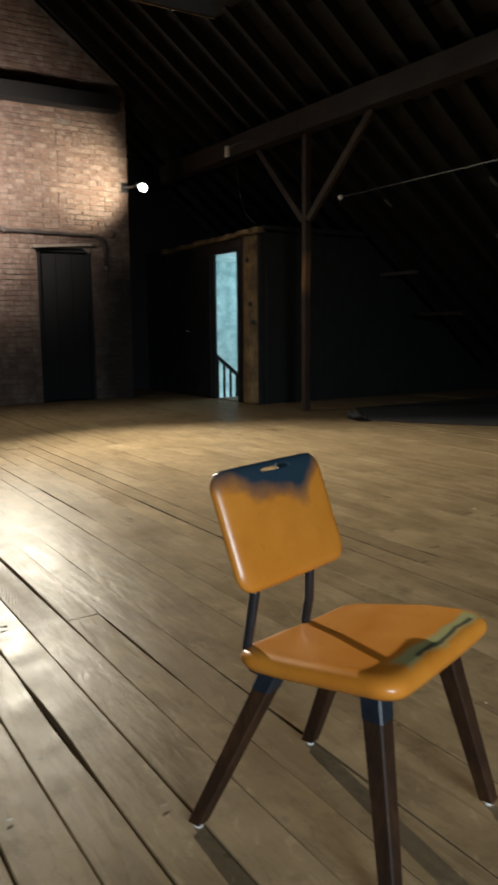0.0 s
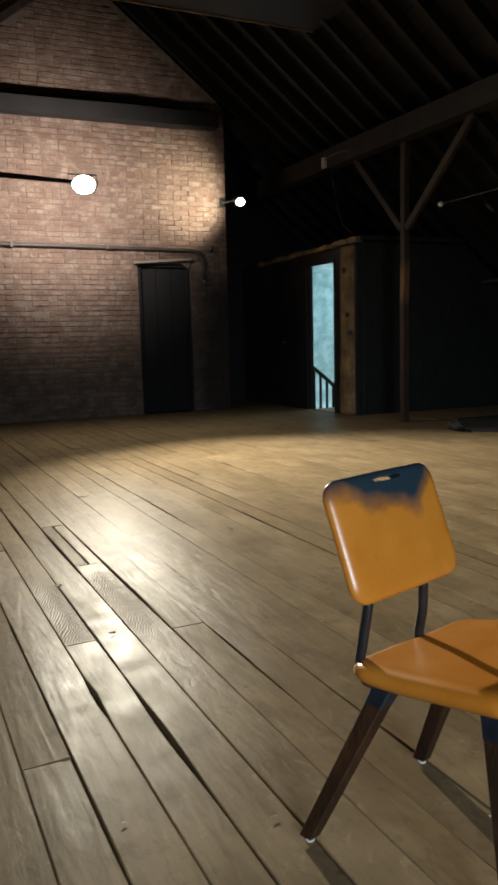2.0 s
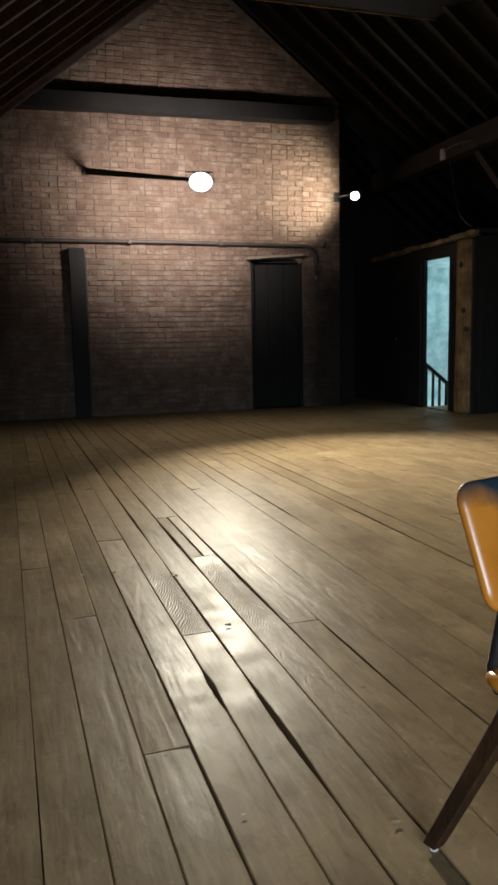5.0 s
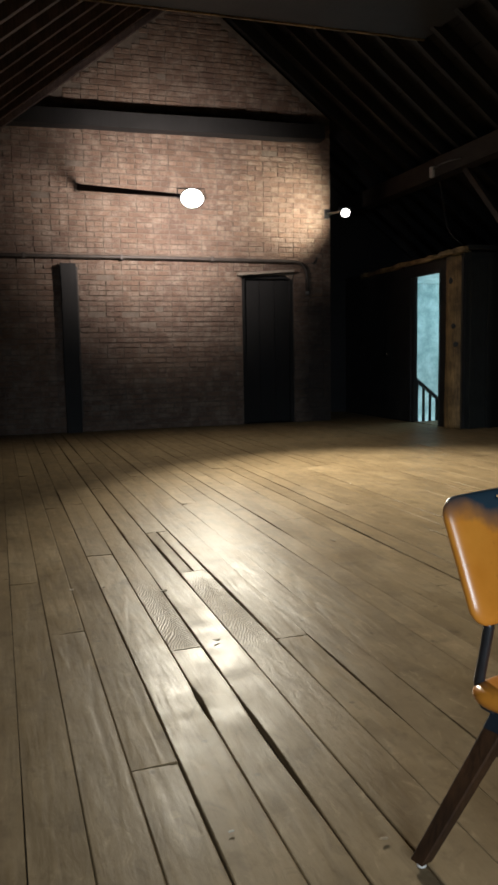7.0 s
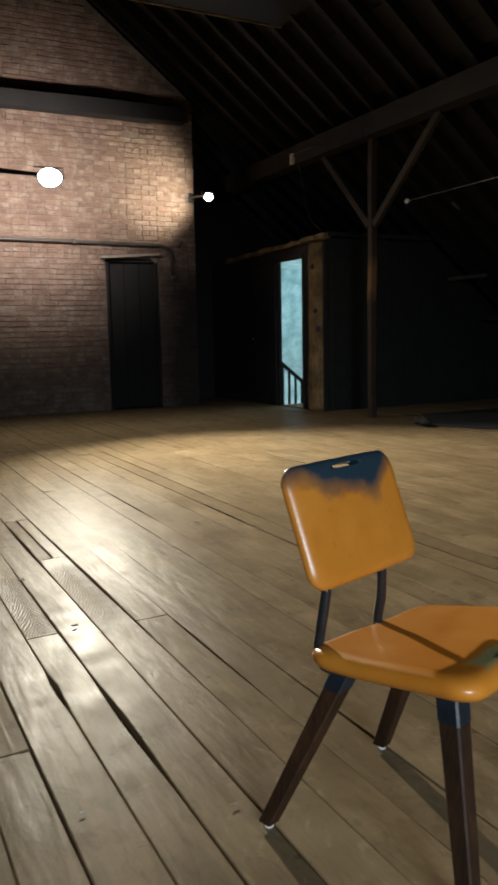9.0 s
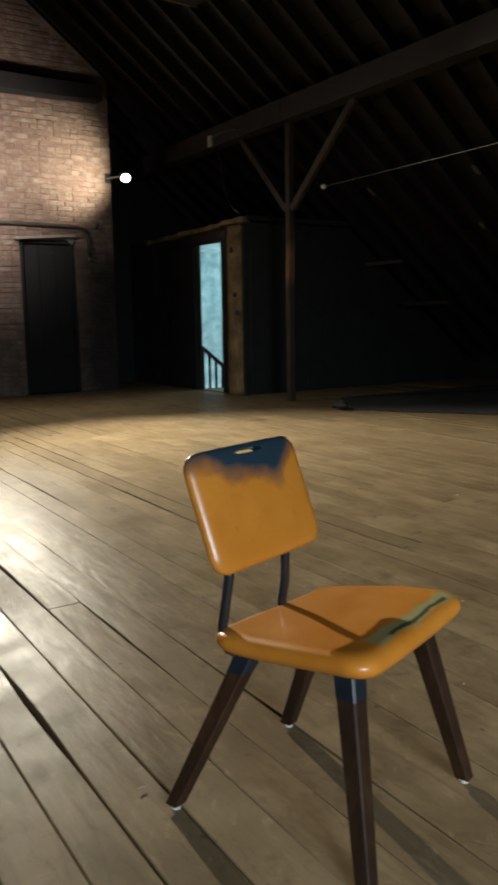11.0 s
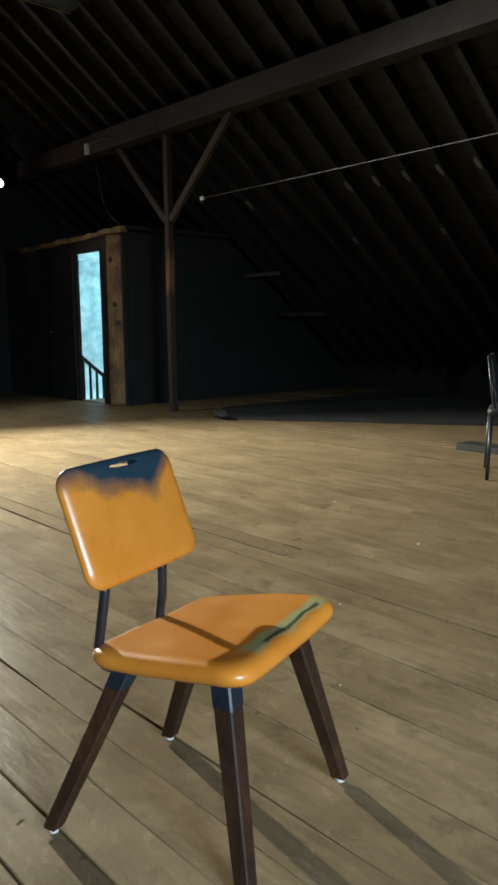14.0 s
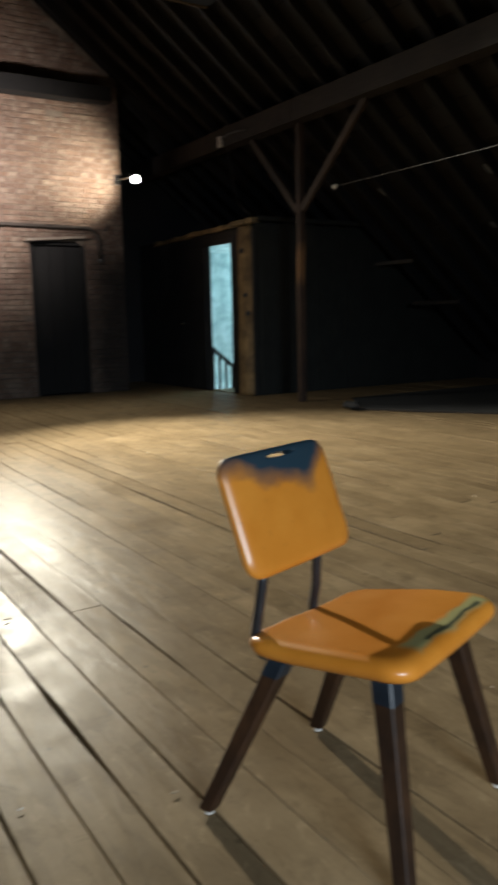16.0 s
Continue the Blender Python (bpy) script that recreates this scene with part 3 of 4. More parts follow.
tube(bm, [(4.665, 0, 1.955), (4.665, 0, 1.90)], 0.033, 12)
part("end_cap", bm, CABLE, pipe, "pale pipe end cap", smooth=True)
for x in (0.6, 1.9, 3.2):
    bm = bmesh.new()
    box(bm, (x - 0.02, -0.032, 2.36), (x + 0.02, 0.07, 2.43))
    part("clip", bm, PIPE, pipe, bevel=0.004)
tagged(pipe, "dusty steel pipe along the brick wall bending down", "pipe")

plank = thing("wall_post", (1.17, Y_WALL - 0.08, 0))
bm = bmesh.new()
box(bm, (-0.105, -0.06, 0), (0.105, 0.05, 2.3))
cuts(bm, 6, 2)
wobble(bm, 0.012, 2.5)
part("shaft", bm, DARK_TIMBER, plank, bevel=0.006)
bm = bmesh.new()
box(bm, (0.109, -0.04, 0.2), (0.125, 0.0, 2.25))
part("edge_strip", bm, PIPE, plank, "thin pale conduit along the edge")
tagged(plank, "dark upright timber standing against the brick wall", "post")
hook = thing("wall_hook", (4.79, Y_WALL, 2.37))
bm = bmesh.new()
tube(bm, [(0, 0, 0), (0, -0.06, 0), (0.02, -0.09, 0.03), (0.03, -0.08, 0.08)], 0.012, 8)
part("iron", bm, BLACK_METAL, hook, smooth=True)
bm = bmesh.new()
box(bm, (-0.03, -0.012, -0.05), (0.03, -0.0, 0.05))
part("plate", bm, BLACK_METAL, hook)
tagged(hook, "small dark iron hook in the brick wall", "hook")


# ---- lamps ----
def floodlight(name, place, target, size, glass, label):
    """A boxy floodlight: housing, visor, glass, bracket."""
    lamp = new(name)
    lamp.matrix_world = look(place, target)
    w, h, d = size
    def drum(r0, r1, z0, z1):
        bm = bmesh.new()
        bmesh.ops.create_cone(bm, cap_ends=True, segments=28, radius1=r0, radius2=r1, depth=z1 - z0)
        bmesh.ops.translate(bm, vec=(0, 0, (z0 + z1) / 2), verts=bm.verts)
        bmesh.ops.scale(bm, vec=(w / 2, h / 2, 1), verts=bm.verts)
        return bm

    part("housing", drum(0.95, 0.6, 0.0, d), HOUSING, lamp)
    g = part("glass", drum(0.8, 0.9, -0.016, -0.002), glass, lamp, "brightly lit lamp glass", smooth=False)
    g.visible_shadow = False
    bm = bmesh.new()
    ring = [(w / 2 * math.cos(2 * math.pi * k / 28), h / 2 * math.sin(2 * math.pi * k / 28), -0.006) for k in range(29)]
    tube(bm, ring, 0.008, 6)
    part("rim", bm, HOUSING, lamp)
    bm = bmesh.new()
    tube(bm, [(-w / 2 - 0.02, 0, d * 0.5), (-w / 2 - 0.02, h * 0.5, d + 0.06), (w / 2 + 0.02, h * 0.5, d + 0.06), (w / 2 + 0.02, 0, d * 0.5)], 0.008, 8)
    part("bracket", bm, BLACK_METAL, lamp)
    return tagged(lamp, label, "floodlight")


flood = floodlight("floodlight", LAMP1, (1.2, 0.0, 1.2), (0.28, 0.22, 0.10), GLASS_HOT, "bright halogen floodlight on an arm before the brick wall")
floodlight("floodlight", LAMP2 + Vector((0, 0, 0)), (1.0, 0.0, 1.0), (0.13, 0.12, 0.06), GLASS_HOT_SMALL, "small bright floodlight beside the brick wall's edge")
arm = thing("bracket_arm", (0, 0, 0))
bm = bmesh.new()
beam(bm, (1.36, Y_WALL - 0.04, 3.31), (LAMP1.x - 0.04, LAMP1.y + 0.12, LAMP1.z + 0.045), 0.03, 0.04)
for v in bm.verts:
    if v.co.x < 1.6:
        v.co.z += 0.03 if v.co.z > 3.31 else -0.02
part("bar", bm, OLD_TIMBER, arm, bevel=0.006)
bm = bmesh.new()
box(bm, (1.31, Y_WALL - 0.04, 3.26), (1.39, Y_WALL - 0.012, 3.37))
part("wall_plate", bm, OLD_TIMBER, arm, bevel=0.004)
tagged(arm, "dark tapering bracket arm from wall to floodlight", "bracket")
arm2 = thing("lamp_bracket", (0, 0, 0))
bm = bmesh.new()
tube(bm, [LAMP2 + Vector((0.02, 0.1, 0.04)), (5.01, Y_WALL - 0.03, 3.1)], 0.014, 8)
part("rod", bm, BLACK_METAL, arm2)
bm = bmesh.new()
box(bm, (4.97, Y_WALL - 0.035, 3.03), (5.06, Y_WALL - 0.012, 3.17))
part("wall_plate", bm, BLACK_METAL, arm2)
tagged(arm2, "short black rod holding the small floodlight", "lamp bracket")
# ---- cables and insulators on the east side ----
ins = thing("junction_box", (5.88, 8.86, 3.42))
bm = bmesh.new()
box(bm, (-0.03, -0.035, -0.07), (0.02, 0.035, 0.07))
part("case", bm, WHITE_CERAMIC, ins, bevel=0.01)
bm = bmesh.new()
tube(bm, [(0, -0.02, 0.03), (0.0, -0.2, 0.06), (0.0, -0.42, 0.055), (0.01, -0.66, 0.03)], 0.012, 8)
part("conduit", bm, CABLE, ins, smooth=True)
bm = bmesh.new()
pts = []
for k in range(15):
    u = k / 14
    pts.append((0.05 + 0.03 * math.sin(5 * u), -0.08 - 0.62 * u ** 2.2, -0.07 - 1.0 * u + 0.05 * math.sin(7 * u)))
tube(bm, pts, 0.009, 6)
part("drop_cable", bm, BLACK_METAL, ins, smooth=True)
tagged(ins, "white junction box on the purlin with a hanging cable", "junction box")
ins2 = thing("cable_run", (5.93, 6.46, 2.49))
bm = bmesh.new()
bmesh.ops.create_uvsphere(bm, u_segments=14, v_segments=8, radius=0.028)
bmesh.ops.scale(bm, vec=(1, 1.2, 1), verts=bm.verts)
part("insulator", bm, WHITE_CERAMIC, ins2, smooth=True)
bm = bmesh.new()
tube(bm, [(0, -0.04 - 0.5 * k, 0.006 * k - 0.02 * math.sin(math.pi * k / 20)) for k in range(21)], 0.004, 6)
part("wire", bm, CABLE, ins2, smooth=True)
bm = bmesh.new()
tube(bm, [(0.07, 0.1, -0.02), (0.0, 0.0, 0.0)], 0.015, 6)
part("peg", bm, BLACK_METAL, ins2)
tagged(ins2, "pale cable stretched from a ceramic insulator by the post", "cable")

# ---- loose things by the east side ----
bm = bmesh.new()
beam(bm, (5.95, 6.10, 0.012), (8.9, 1.4, 0.012), 0.022, 0.02)
cuts(bm, 10)
wobble(bm, 0.002, 2)
solid("batten", bm, OLD_TIMBER_Y, "long thin dark batten lying on the floor", "batten")
# Dark slab added to put shade on the floor beyond the batten.
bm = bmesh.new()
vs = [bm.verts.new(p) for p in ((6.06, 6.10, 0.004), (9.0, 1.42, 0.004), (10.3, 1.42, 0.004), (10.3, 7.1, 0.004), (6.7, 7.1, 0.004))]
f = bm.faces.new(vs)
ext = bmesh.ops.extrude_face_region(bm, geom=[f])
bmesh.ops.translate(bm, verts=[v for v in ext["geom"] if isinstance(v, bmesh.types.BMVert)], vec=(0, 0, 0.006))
solid("floor_sheet", bm, rough_plain("shade_slab", (0.011, 0.012, 0.013), (0.028, 0.029, 0.029), 2.0, 0.95, 0.6), "dark slab added as shade on the floor under the eaves", "sheet")
bm = bmesh.new()
bmesh.ops.create_icosphere(bm, subdivisions=3, radius=0.5)
bmesh.ops.scale(bm, vec=(0.13, 0.27, 0.10), verts=bm.verts)
wobble(bm, 0.03, 12)
bmesh.ops.translate(bm, vec=(5.90, 6.13, 0.05), verts=bm.verts)
solid("rag", bm, DARK_PLASTER, "crumpled black rag lying on the floor", "rag")
bm = bmesh.new()
box(bm, (5.9, 1.3, 0.0), (6.1, 3.02, 0.055))
cuts(bm, 4, 1)
solid("loose_plank", bm, OLD_TIMBER_Y, "short dark plank lying flat on the floor", "plank", bevel=0.004)
for z, ya, yb, x in ((1.80, 8.0, 8.26, 8.12), (1.22, 7.55, 7.95, 8.6)):
    bm = bmesh.new()
    box(bm, (x, ya - 0.5, z - 0.025), (x + 0.04, yb, z + 0.025))
    solid("lath", bm, OLD_TIMBER_X if z > 1.5 else OLD_TIMBER_Y, "pale lath nailed under the eaves", "lath", group="laths under the eaves", bevel=0.004)


# ---- the orange chair ----
def chair_paint(name, worn):
    m = Mat(name, rough=0.32)
    v = m.coords((1, 1, 1))
    n1 = m.noise(v, 7.0, 5.0, 0.6)
    n2 = m.noise(v, 60.0, 4.0, 0.6)
    n3 = m.noise(v, 9.0, 4.0, 0.55)
    base = m.ramp(n1, [(0.3, (0.52, 0.182, 0.018)), (0.7, (0.63, 0.250, 0.032))])
    base = m.mix(m.ramp(n2, [(0.62, grey(0.0)), (0.72, grey(0.3))]), base, (0.30, 0.12, 0.02))
    base = m.mix(worn(m, v, n3), base, (0.004, 0.036, 0.060) if name.endswith("back") else (0.33, 0.35, 0.16))
    if name.endswith("seat"):
        base = m.mix(tear(m, v, n3), base, (0.05, 0.055, 0.035))
    m.colour(base)
    m.rough(n1, 0.22, 0.42)
    m.bump(m.mix(0.5, n1, n2), 0.12, 0.003)
    m.bsdf.inputs["Coat Weight"].default_value = 0.08
    m.bsdf.inputs["Coat Roughness"].default_value = 0.15
    return m.mat


def worn_back(m, v, n):
    """Blue paint left along the top edge, deeper left of the middle, with a ragged lower border."""
    x, y, z = split(m, v)
    off = math_node(m, "ABSOLUTE", math_node(m, "SUBTRACT", x, 0.062), 0.0)
    depth = math_node(m, "SUBTRACT", 0.112, math_node(m, "MULTIPLY", off, 0.28))
    rag = math_node(m, "MULTIPLY", math_node(m, "SUBTRACT", n, 0.5), 0.11)
    right = math_node(m, "MULTIPLY", math_node(m, "MAXIMUM", math_node(m, "SUBTRACT", x, 0.09), 0.0), 0.55)
    level = math_node(m, "SUBTRACT", math_node(m, "ADD", depth, rag), right)
    under_top = math_node(m, "SUBTRACT", 0.255, z)
    return m.ramp(math_node(m, "MULTIPLY", math_node(m, "SUBTRACT", level, under_top), 11.0), [(0.0, grey(0.0)), (0.22, grey(0.5)), (0.6, grey(0.97))])


def band(m, v, n, y0, half, x0, x1, soft, rag=0.06):
    x, y, z = split(m, v)
    r = math_node(m, "MULTIPLY", math_node(m, "SUBTRACT", n, 0.5), rag)
    dy = math_node(m, "SUBTRACT", half, math_node(m, "ABSOLUTE", math_node(m, "ADD", math_node(m, "SUBTRACT", y, y0), r), 0.0))
    dx = math_node(m, "MINIMUM", math_node(m, "SUBTRACT", x, x0), math_node(m, "SUBTRACT", x1, x))
    d = math_node(m, "MINIMUM", dy, math_node(m, "MULTIPLY", dx, 0.5))
    return m.ramp(math_node(m, "MULTIPLY", d, soft), [(0.0, grey(0.0)), (0.4, grey(0.9))])


def worn_seat(m, v, n):
    return band(m, v, n, -0.152, 0.028, -0.13, 0.20, 28.0, 0.06)


def tear(m, v, n):
    return band(m, v, n, -0.162, 0.008, -0.07, 0.16, 120.0, 0.05)


def rounded_panel(w, h, t, r, soft, nx=26, ny=26, dish=None):
    """A rounded slab, w by h, t thick, with soft edges; dish(u, v) lifts both faces."""
    bm = bmesh.new()

    def squircle(u, v):
        """From the square -1..1 to a rounded rectangle of half sizes w/2, h/2."""
        x, y = u * w / 2, v * h / 2
        cx, cy = w / 2 - r, h / 2 - r
        m = max(abs(u), abs(v))
        if m < 1e-9:
            return 0.0, 0.0
        # the ring's outline at this angle
        a, b = u / m * w / 2, v / m * h / 2
        if abs(a) > cx and abs(b) > cy:
            dx, dy = abs(a) - cx, abs(b) - cy
            k = r / math.hypot(dx, dy) if math.hypot(dx, dy) > 0 else 1
            a, b = math.copysign(cx + dx * min(k, 1), a), math.copysign(cy + dy * min(k, 1), b)
        return a * m, b * m

    grid = {}
    for side in (1, -1):
        for i in range(nx + 1):
            for j in range(ny + 1):
                u, v = math.sin(math.pi / 2 * (2 * i / nx - 1)), math.sin(math.pi / 2 * (2 * j / ny - 1))
                x, y = squircle(u, v)
                edge = max(abs(u), abs(v))
                d = (1 - edge) * min(w, h) / 2
                z = t / 2 * (1.0 if d >= soft else math.sqrt(max(0.0, 1 - (1 - d / soft) ** 2)))
                z *= side
                z += dish(x, y) if dish else 0
                rim = i in (0, nx) or j in (0, ny)
                if side < 0 and rim:
                    grid[side, i, j] = grid[1, i, j]
                else:
                    grid[side, i, j] = bm.verts.new((x, y, z))
        for i in range(nx):
            for j in range(ny):
                q = [grid[side, i, j], grid[side, i + 1, j], grid[side, i + 1, j + 1], grid[side, i, j + 1]]
                bm.faces.new(q if side > 0 else q[::-1])
    return bm


SEAT_PAINT = chair_paint("orange_paint_seat", worn_seat)
BACK_PAINT = chair_paint("orange_paint_back", worn_back)
LEG_WOOD = timber("dark_brown_leg_wood", [(0.018, 0.009, 0.005), (0.060, 0.027, 0.011)], 0.5, 0.58, axis=(1, 1, 0.12), scale=2.0)
LEG_WOOD.node_tree.nodes["Principled BSDF"].inputs["Specular IOR Level"].default_value = 0.25
LEG_TOP = rough_plain("blue_black_leg_paint", (0.006, 0.010, 0.016), (0.014, 0.022, 0.032), 20, 0.5, 0.1)

chair = thing("chair", (1.256, 0.5465, 0), 17.6)


def seat_dish(x, y):
    z = 0.006 * (abs(x) / 0.2) ** 3 - 0.004 * (max(0.0, 1 - (x / 0.185) ** 2) * max(0.0, 1 - (y / 0.165) ** 2)) ** 0.7
    z += 0.008 * max(0.0, (y - 0.05) / 0.13) ** 2 * max(0.0, -x / 0.2)
    z -= 0.020 * max(0.0, (x + 0.06) / 0.26) * max(0.0, (y + 0.04) / 0.22)
    z -= 0.003 * max(0.0, (-y - 0.10) / 0.08) ** 2
    return z


bm = rounded_panel(0.425, 0.385, 0.048, 0.05, 0.028, 34, 34, seat_dish)
seat = part("seat", bm, SEAT_PAINT, chair, "glossy orange moulded seat with a torn front edge", smooth=True)
seat.matrix_basis = pose(0.022, -0.005, 0.398, -7.0, -1.8, 0)

# backrest with a handle slot
bm = rounded_panel(0.374, 0.262, 0.032, 0.042, 0.022, 40, 34, lambda x, y: -0.012 * (x / 0.19) ** 2)
bmesh.ops.translate(bm, vec=(0, 0.131, 0), verts=bm.verts)
back_mesh = mesh_of("backrest", bm, None, True)
bm = bmesh.new()
ring = []
for k in range(24):
    a = 2 * math.pi * k / 24
    ring.append((-0.001 + 0.048 * math.copysign(abs(math.cos(a)) ** 0.8, math.cos(a)), 0.243 + 0.0052 * math.sin(a)))
lo = [bm.verts.new((x, y, -0.1)) for x, y in ring]
hi = [bm.verts.new((x, y, 0.1)) for x, y in ring]
bm.faces.new(lo[::-1])
bm.faces.new(hi)
for k in range(24):
    bm.faces.new((lo[k], lo[(k + 1) % 24], hi[(k + 1) % 24], hi[k]))
cutter = new("cutter", mesh_of("cutter", bm, None))
backrest = new("backrest", back_mesh)
mod = backrest.modifiers.new("slot", "BOOLEAN")
mod.object, mod.operation, mod.solver = cutter, "DIFFERENCE", "EXACT"
cut_mesh = bpy.data.meshes.new_from_object(backrest.evaluated_get(bpy.context.evaluated_depsgraph_get()))
backrest.modifiers.clear()
cut_mesh.transform(Matrix.Rotation(radians(90), 4, "X"))
backrest.data = cut_mesh
cut_mesh.materials.clear()
cut_mesh.materials.append(BACK_PAINT)
bpy.data.objects.remove(cutter)
backrest.parent = chair
backrest.matrix_basis = pose(0.002, 0.150, 0.522, -21, 0, 0)
backrest["label"] = "orange backrest with worn dark blue paint along its top"

for rx, lean in ((-0.143, -0.003), (0.050, 0.011)):
    bm = bmesh.new()
    line = [(rx, 0.164, 0.534), (rx, 0.162, 0.515), (rx + lean - 0.002, 0.170, 0.45), (rx + lean - 0.003, 0.179, 0.40), (rx + lean - 0.001, 0.178, 0.372), (rx + lean, 0.166, 0.356), (rx + lean + 0.003, 0.14, 0.352)]
    tube(bm, line, 0.011, 10)
    part("back_rod", bm, BLACK_METAL, chair, "black steel back support", smooth=True)

for sx, sy, fx, fy in ((-1, 1, -0.230, 0.252), (1, 1, 0.192, 0.262), (1, -1, 0.240, -0.195), (-1, -1, -0.200, -0.205)):
    tx, ty, tz = 0.135 * sx + (0.026 if (sx, sy) == (1, -1) else 0.015), 0.115 * sy, 0.378

    def leg_piece(u0, u1, grow):
        bm = bmesh.new()
        rings = []
        for u in (u0, u1):
            c = Vector((tx + (fx - tx) * u, ty + (fy - ty) * u, tz + (0.012 - tz) * u))
            half = (0.0225 + (0.0165 - 0.0225) * u) + grow
            ch = half * 0.16
            octo = ((-half, -half + ch), (-half + ch, -half), (half - ch, -half), (half, -half + ch), (half, half - ch), (half - ch, half), (-half + ch, half), (-half, half - ch))
            rings.append([bm.verts.new(c + Vector((a, b, 0))) for a, b in octo])
        for k in range(8):
            bm.faces.new((rings[0][k], rings[0][(k + 1) % 8], rings[1][(k + 1) % 8], rings[1][k]))
        bm.faces.new(rings[0])
        bm.faces.new(rings[1][::-1])
        return bm

    leg = part("leg", leg_piece(0.0, 1.0, 0.0), LEG_WOOD, chair, "dark brown tapered wooden leg")
    if (sx, sy) != (1, -1):
        part("collar", leg_piece(0.0, 0.12 if sy < 0 else 0.17, 0.0012), LEG_TOP, leg, "blue-black painted leg top")
    bm = bmesh.new()
    bmesh.ops.create_cone(bm, cap_ends=True, segments=14, radius1=0.011, radius2=0.009, depth=0.012)
    bmesh.ops.translate(bm, vec=(fx, fy, 0.006), verts=bm.verts)
    part("glide", bm, WHITE_CERAMIC, leg, "small pale foot glide", smooth=True)
tagged(chair, "small orange chair with dark wooden legs and worn paint", "chair")

# ---- the second chair ----
chair_b = thing("metal_chair", (5.22, 2.16, 0), 28)
for fx, fy in ((-0.27, 0.11), (0.2, 0.15), (0.2, -0.25), (-0.2, -0.28)):
    bm = bmesh.new()
    tube(bm, [(fx, fy, 0.0), (fx * 0.86, fy * 0.86, 0.43)], 0.013, 10)
    part("leg", bm, BLACK_METAL, chair_b, smooth=True)
bm = rounded_panel(0.44, 0.42, 0.05, 0.05, 0.02, 16, 16)
bmesh.ops.translate(bm, vec=(0.03, -0.08, 0.455), verts=bm.verts)
part("seat", bm, BLACK_PAINT, chair_b, "dark padded seat", smooth=True)
bm = rounded_panel(0.42, 0.25, 0.03, 0.05, 0.014, 16, 16)
bmesh.ops.rotate(bm, cent=(0, 0, 0), matrix=Matrix.Rotation(radians(80), 3, "X"), verts=bm.verts)
bmesh.ops.translate(bm, vec=(0.06, 0.10, 0.72), verts=bm.verts)
part("backrest", bm, BLACK_PAINT, chair_b, "dark padded backrest", smooth=True)
for s in (-1, 1):
    bm = bmesh.new()
    tube(bm, [(0.2 * s + 0.04, 0.07, 0.42), (0.2 * s + 0.04, 0.10, 0.6), (0.2 * s + 0.04, 0.13, 0.84)], 0.012, 10)
    part("back_tube", bm, BLACK_METAL, chair_b, "glossy black metal back tube", smooth=True)
tagged(chair_b, "dark metal-legged chair standing further back on the boards", "chair")

# ---- chips and scraps on the boards ----
rng = random.Random(11)
spots = [(3.285, 1.49, 0.02), (0.90, 2.07, 0.03), (1.12, 0.86, 0.02), (0.45, 2.9, 0.02), (2.82, 4.98, 0.02), (0.62, 0.95, 0.016), (1.917, 3.294, 0.04), (0.925, 0.814, 0.022), (0.838, 2.724, 0.04), (0.589, 2.883, 0.03), (0.72, 3.0, 0.03), (1.35, 0.6, 0.01), (3.68, 2.39, 0.02), (2.4, 1.2, 0.012), (1.9, 0.75, 0.01)]
for x, y, s in spots:
    bm = bmesh.new()
    bmesh.ops.create_icosphere(bm, subdivisions=2, radius=0.5)
    bmesh.ops.scale(bm, vec=(s * 0.5, s, s * 0.22), verts=bm.verts)
    wobble(bm, s * 0.2, 40)
    bmesh.ops.rotate(bm, cent=(0, 0, 0), matrix=Matrix.Rotation(rng.uniform(0, 3), 3, "Z"), verts=bm.verts)
    bmesh.ops.translate(bm, vec=(x, y, 0.004 + s * 0.12), verts=bm.verts)
    solid("chip", bm, PALE_BITS if s < 0.0215 else SHAVING, "small chip lying on the floor boards", "chip", group="chips on the floor")

# ---- floor boards ----
EDGES = [0.045, 0.185, 0.317, 0.452, 0.579, 0.721, 0.839, 0.973, 1.114, 1.245, 1.375,
         1.50, 1.625, 1.75, 1.886, 2.022, 2.16, 2.295, 2.43, 2.565, 2.70, 2.833, 2.966, 3.10]
ENDS = {1: [3.1, -0.9], 2: [2.36, -1.1], 3: [1.287, -1.8], 4: [4.99, 3.49, -0.7], 5: [2.042, -1.2], 6: [5.6, -0.3], 7: [3.914, -0.5],
        8: [2.022, -0.9], 9: [6.1, -0.4], 10: [4.7, -0.8], 11: [6.6, -1.0], 12: [4.66, -0.6], 14: [3.95, -0.9], 17: [5.05, -0.2]}
rng = random.Random(7)
strips = list(zip(EDGES, EDGES[1:]))
x = EDGES[-1]
while x < X_RIGHT:
    w = rng.choice((0.125, 0.13, 0.135, 0.14))
    strips.append((x, x + w))
    x += w
x = EDGES[0]
while x > X_LEFT:
    w = rng.choice((0.125, 0.13, 0.135, 0.14))
    strips.append((x - w, x))
    x -= w


def edge_gap(x, y, base):
    """How far a joint stands open at a place along it."""
    split_open = sum(w * math.exp(-(((y - yc) / r) ** 2)) for xc, yc, r, w in SPLITS if abs(x - xc) < 0.001)
    n = noise.noise(Vector((x * 23.0, y * 1.1, 3.0))) + 0.5 * noise.noise(Vector((x * 23.0, y * 4.1, 9.0)))
    return 0.00015 + base * max(0.25, 1 + n) + 0.0038 * max(0.0, n - 0.28) + split_open


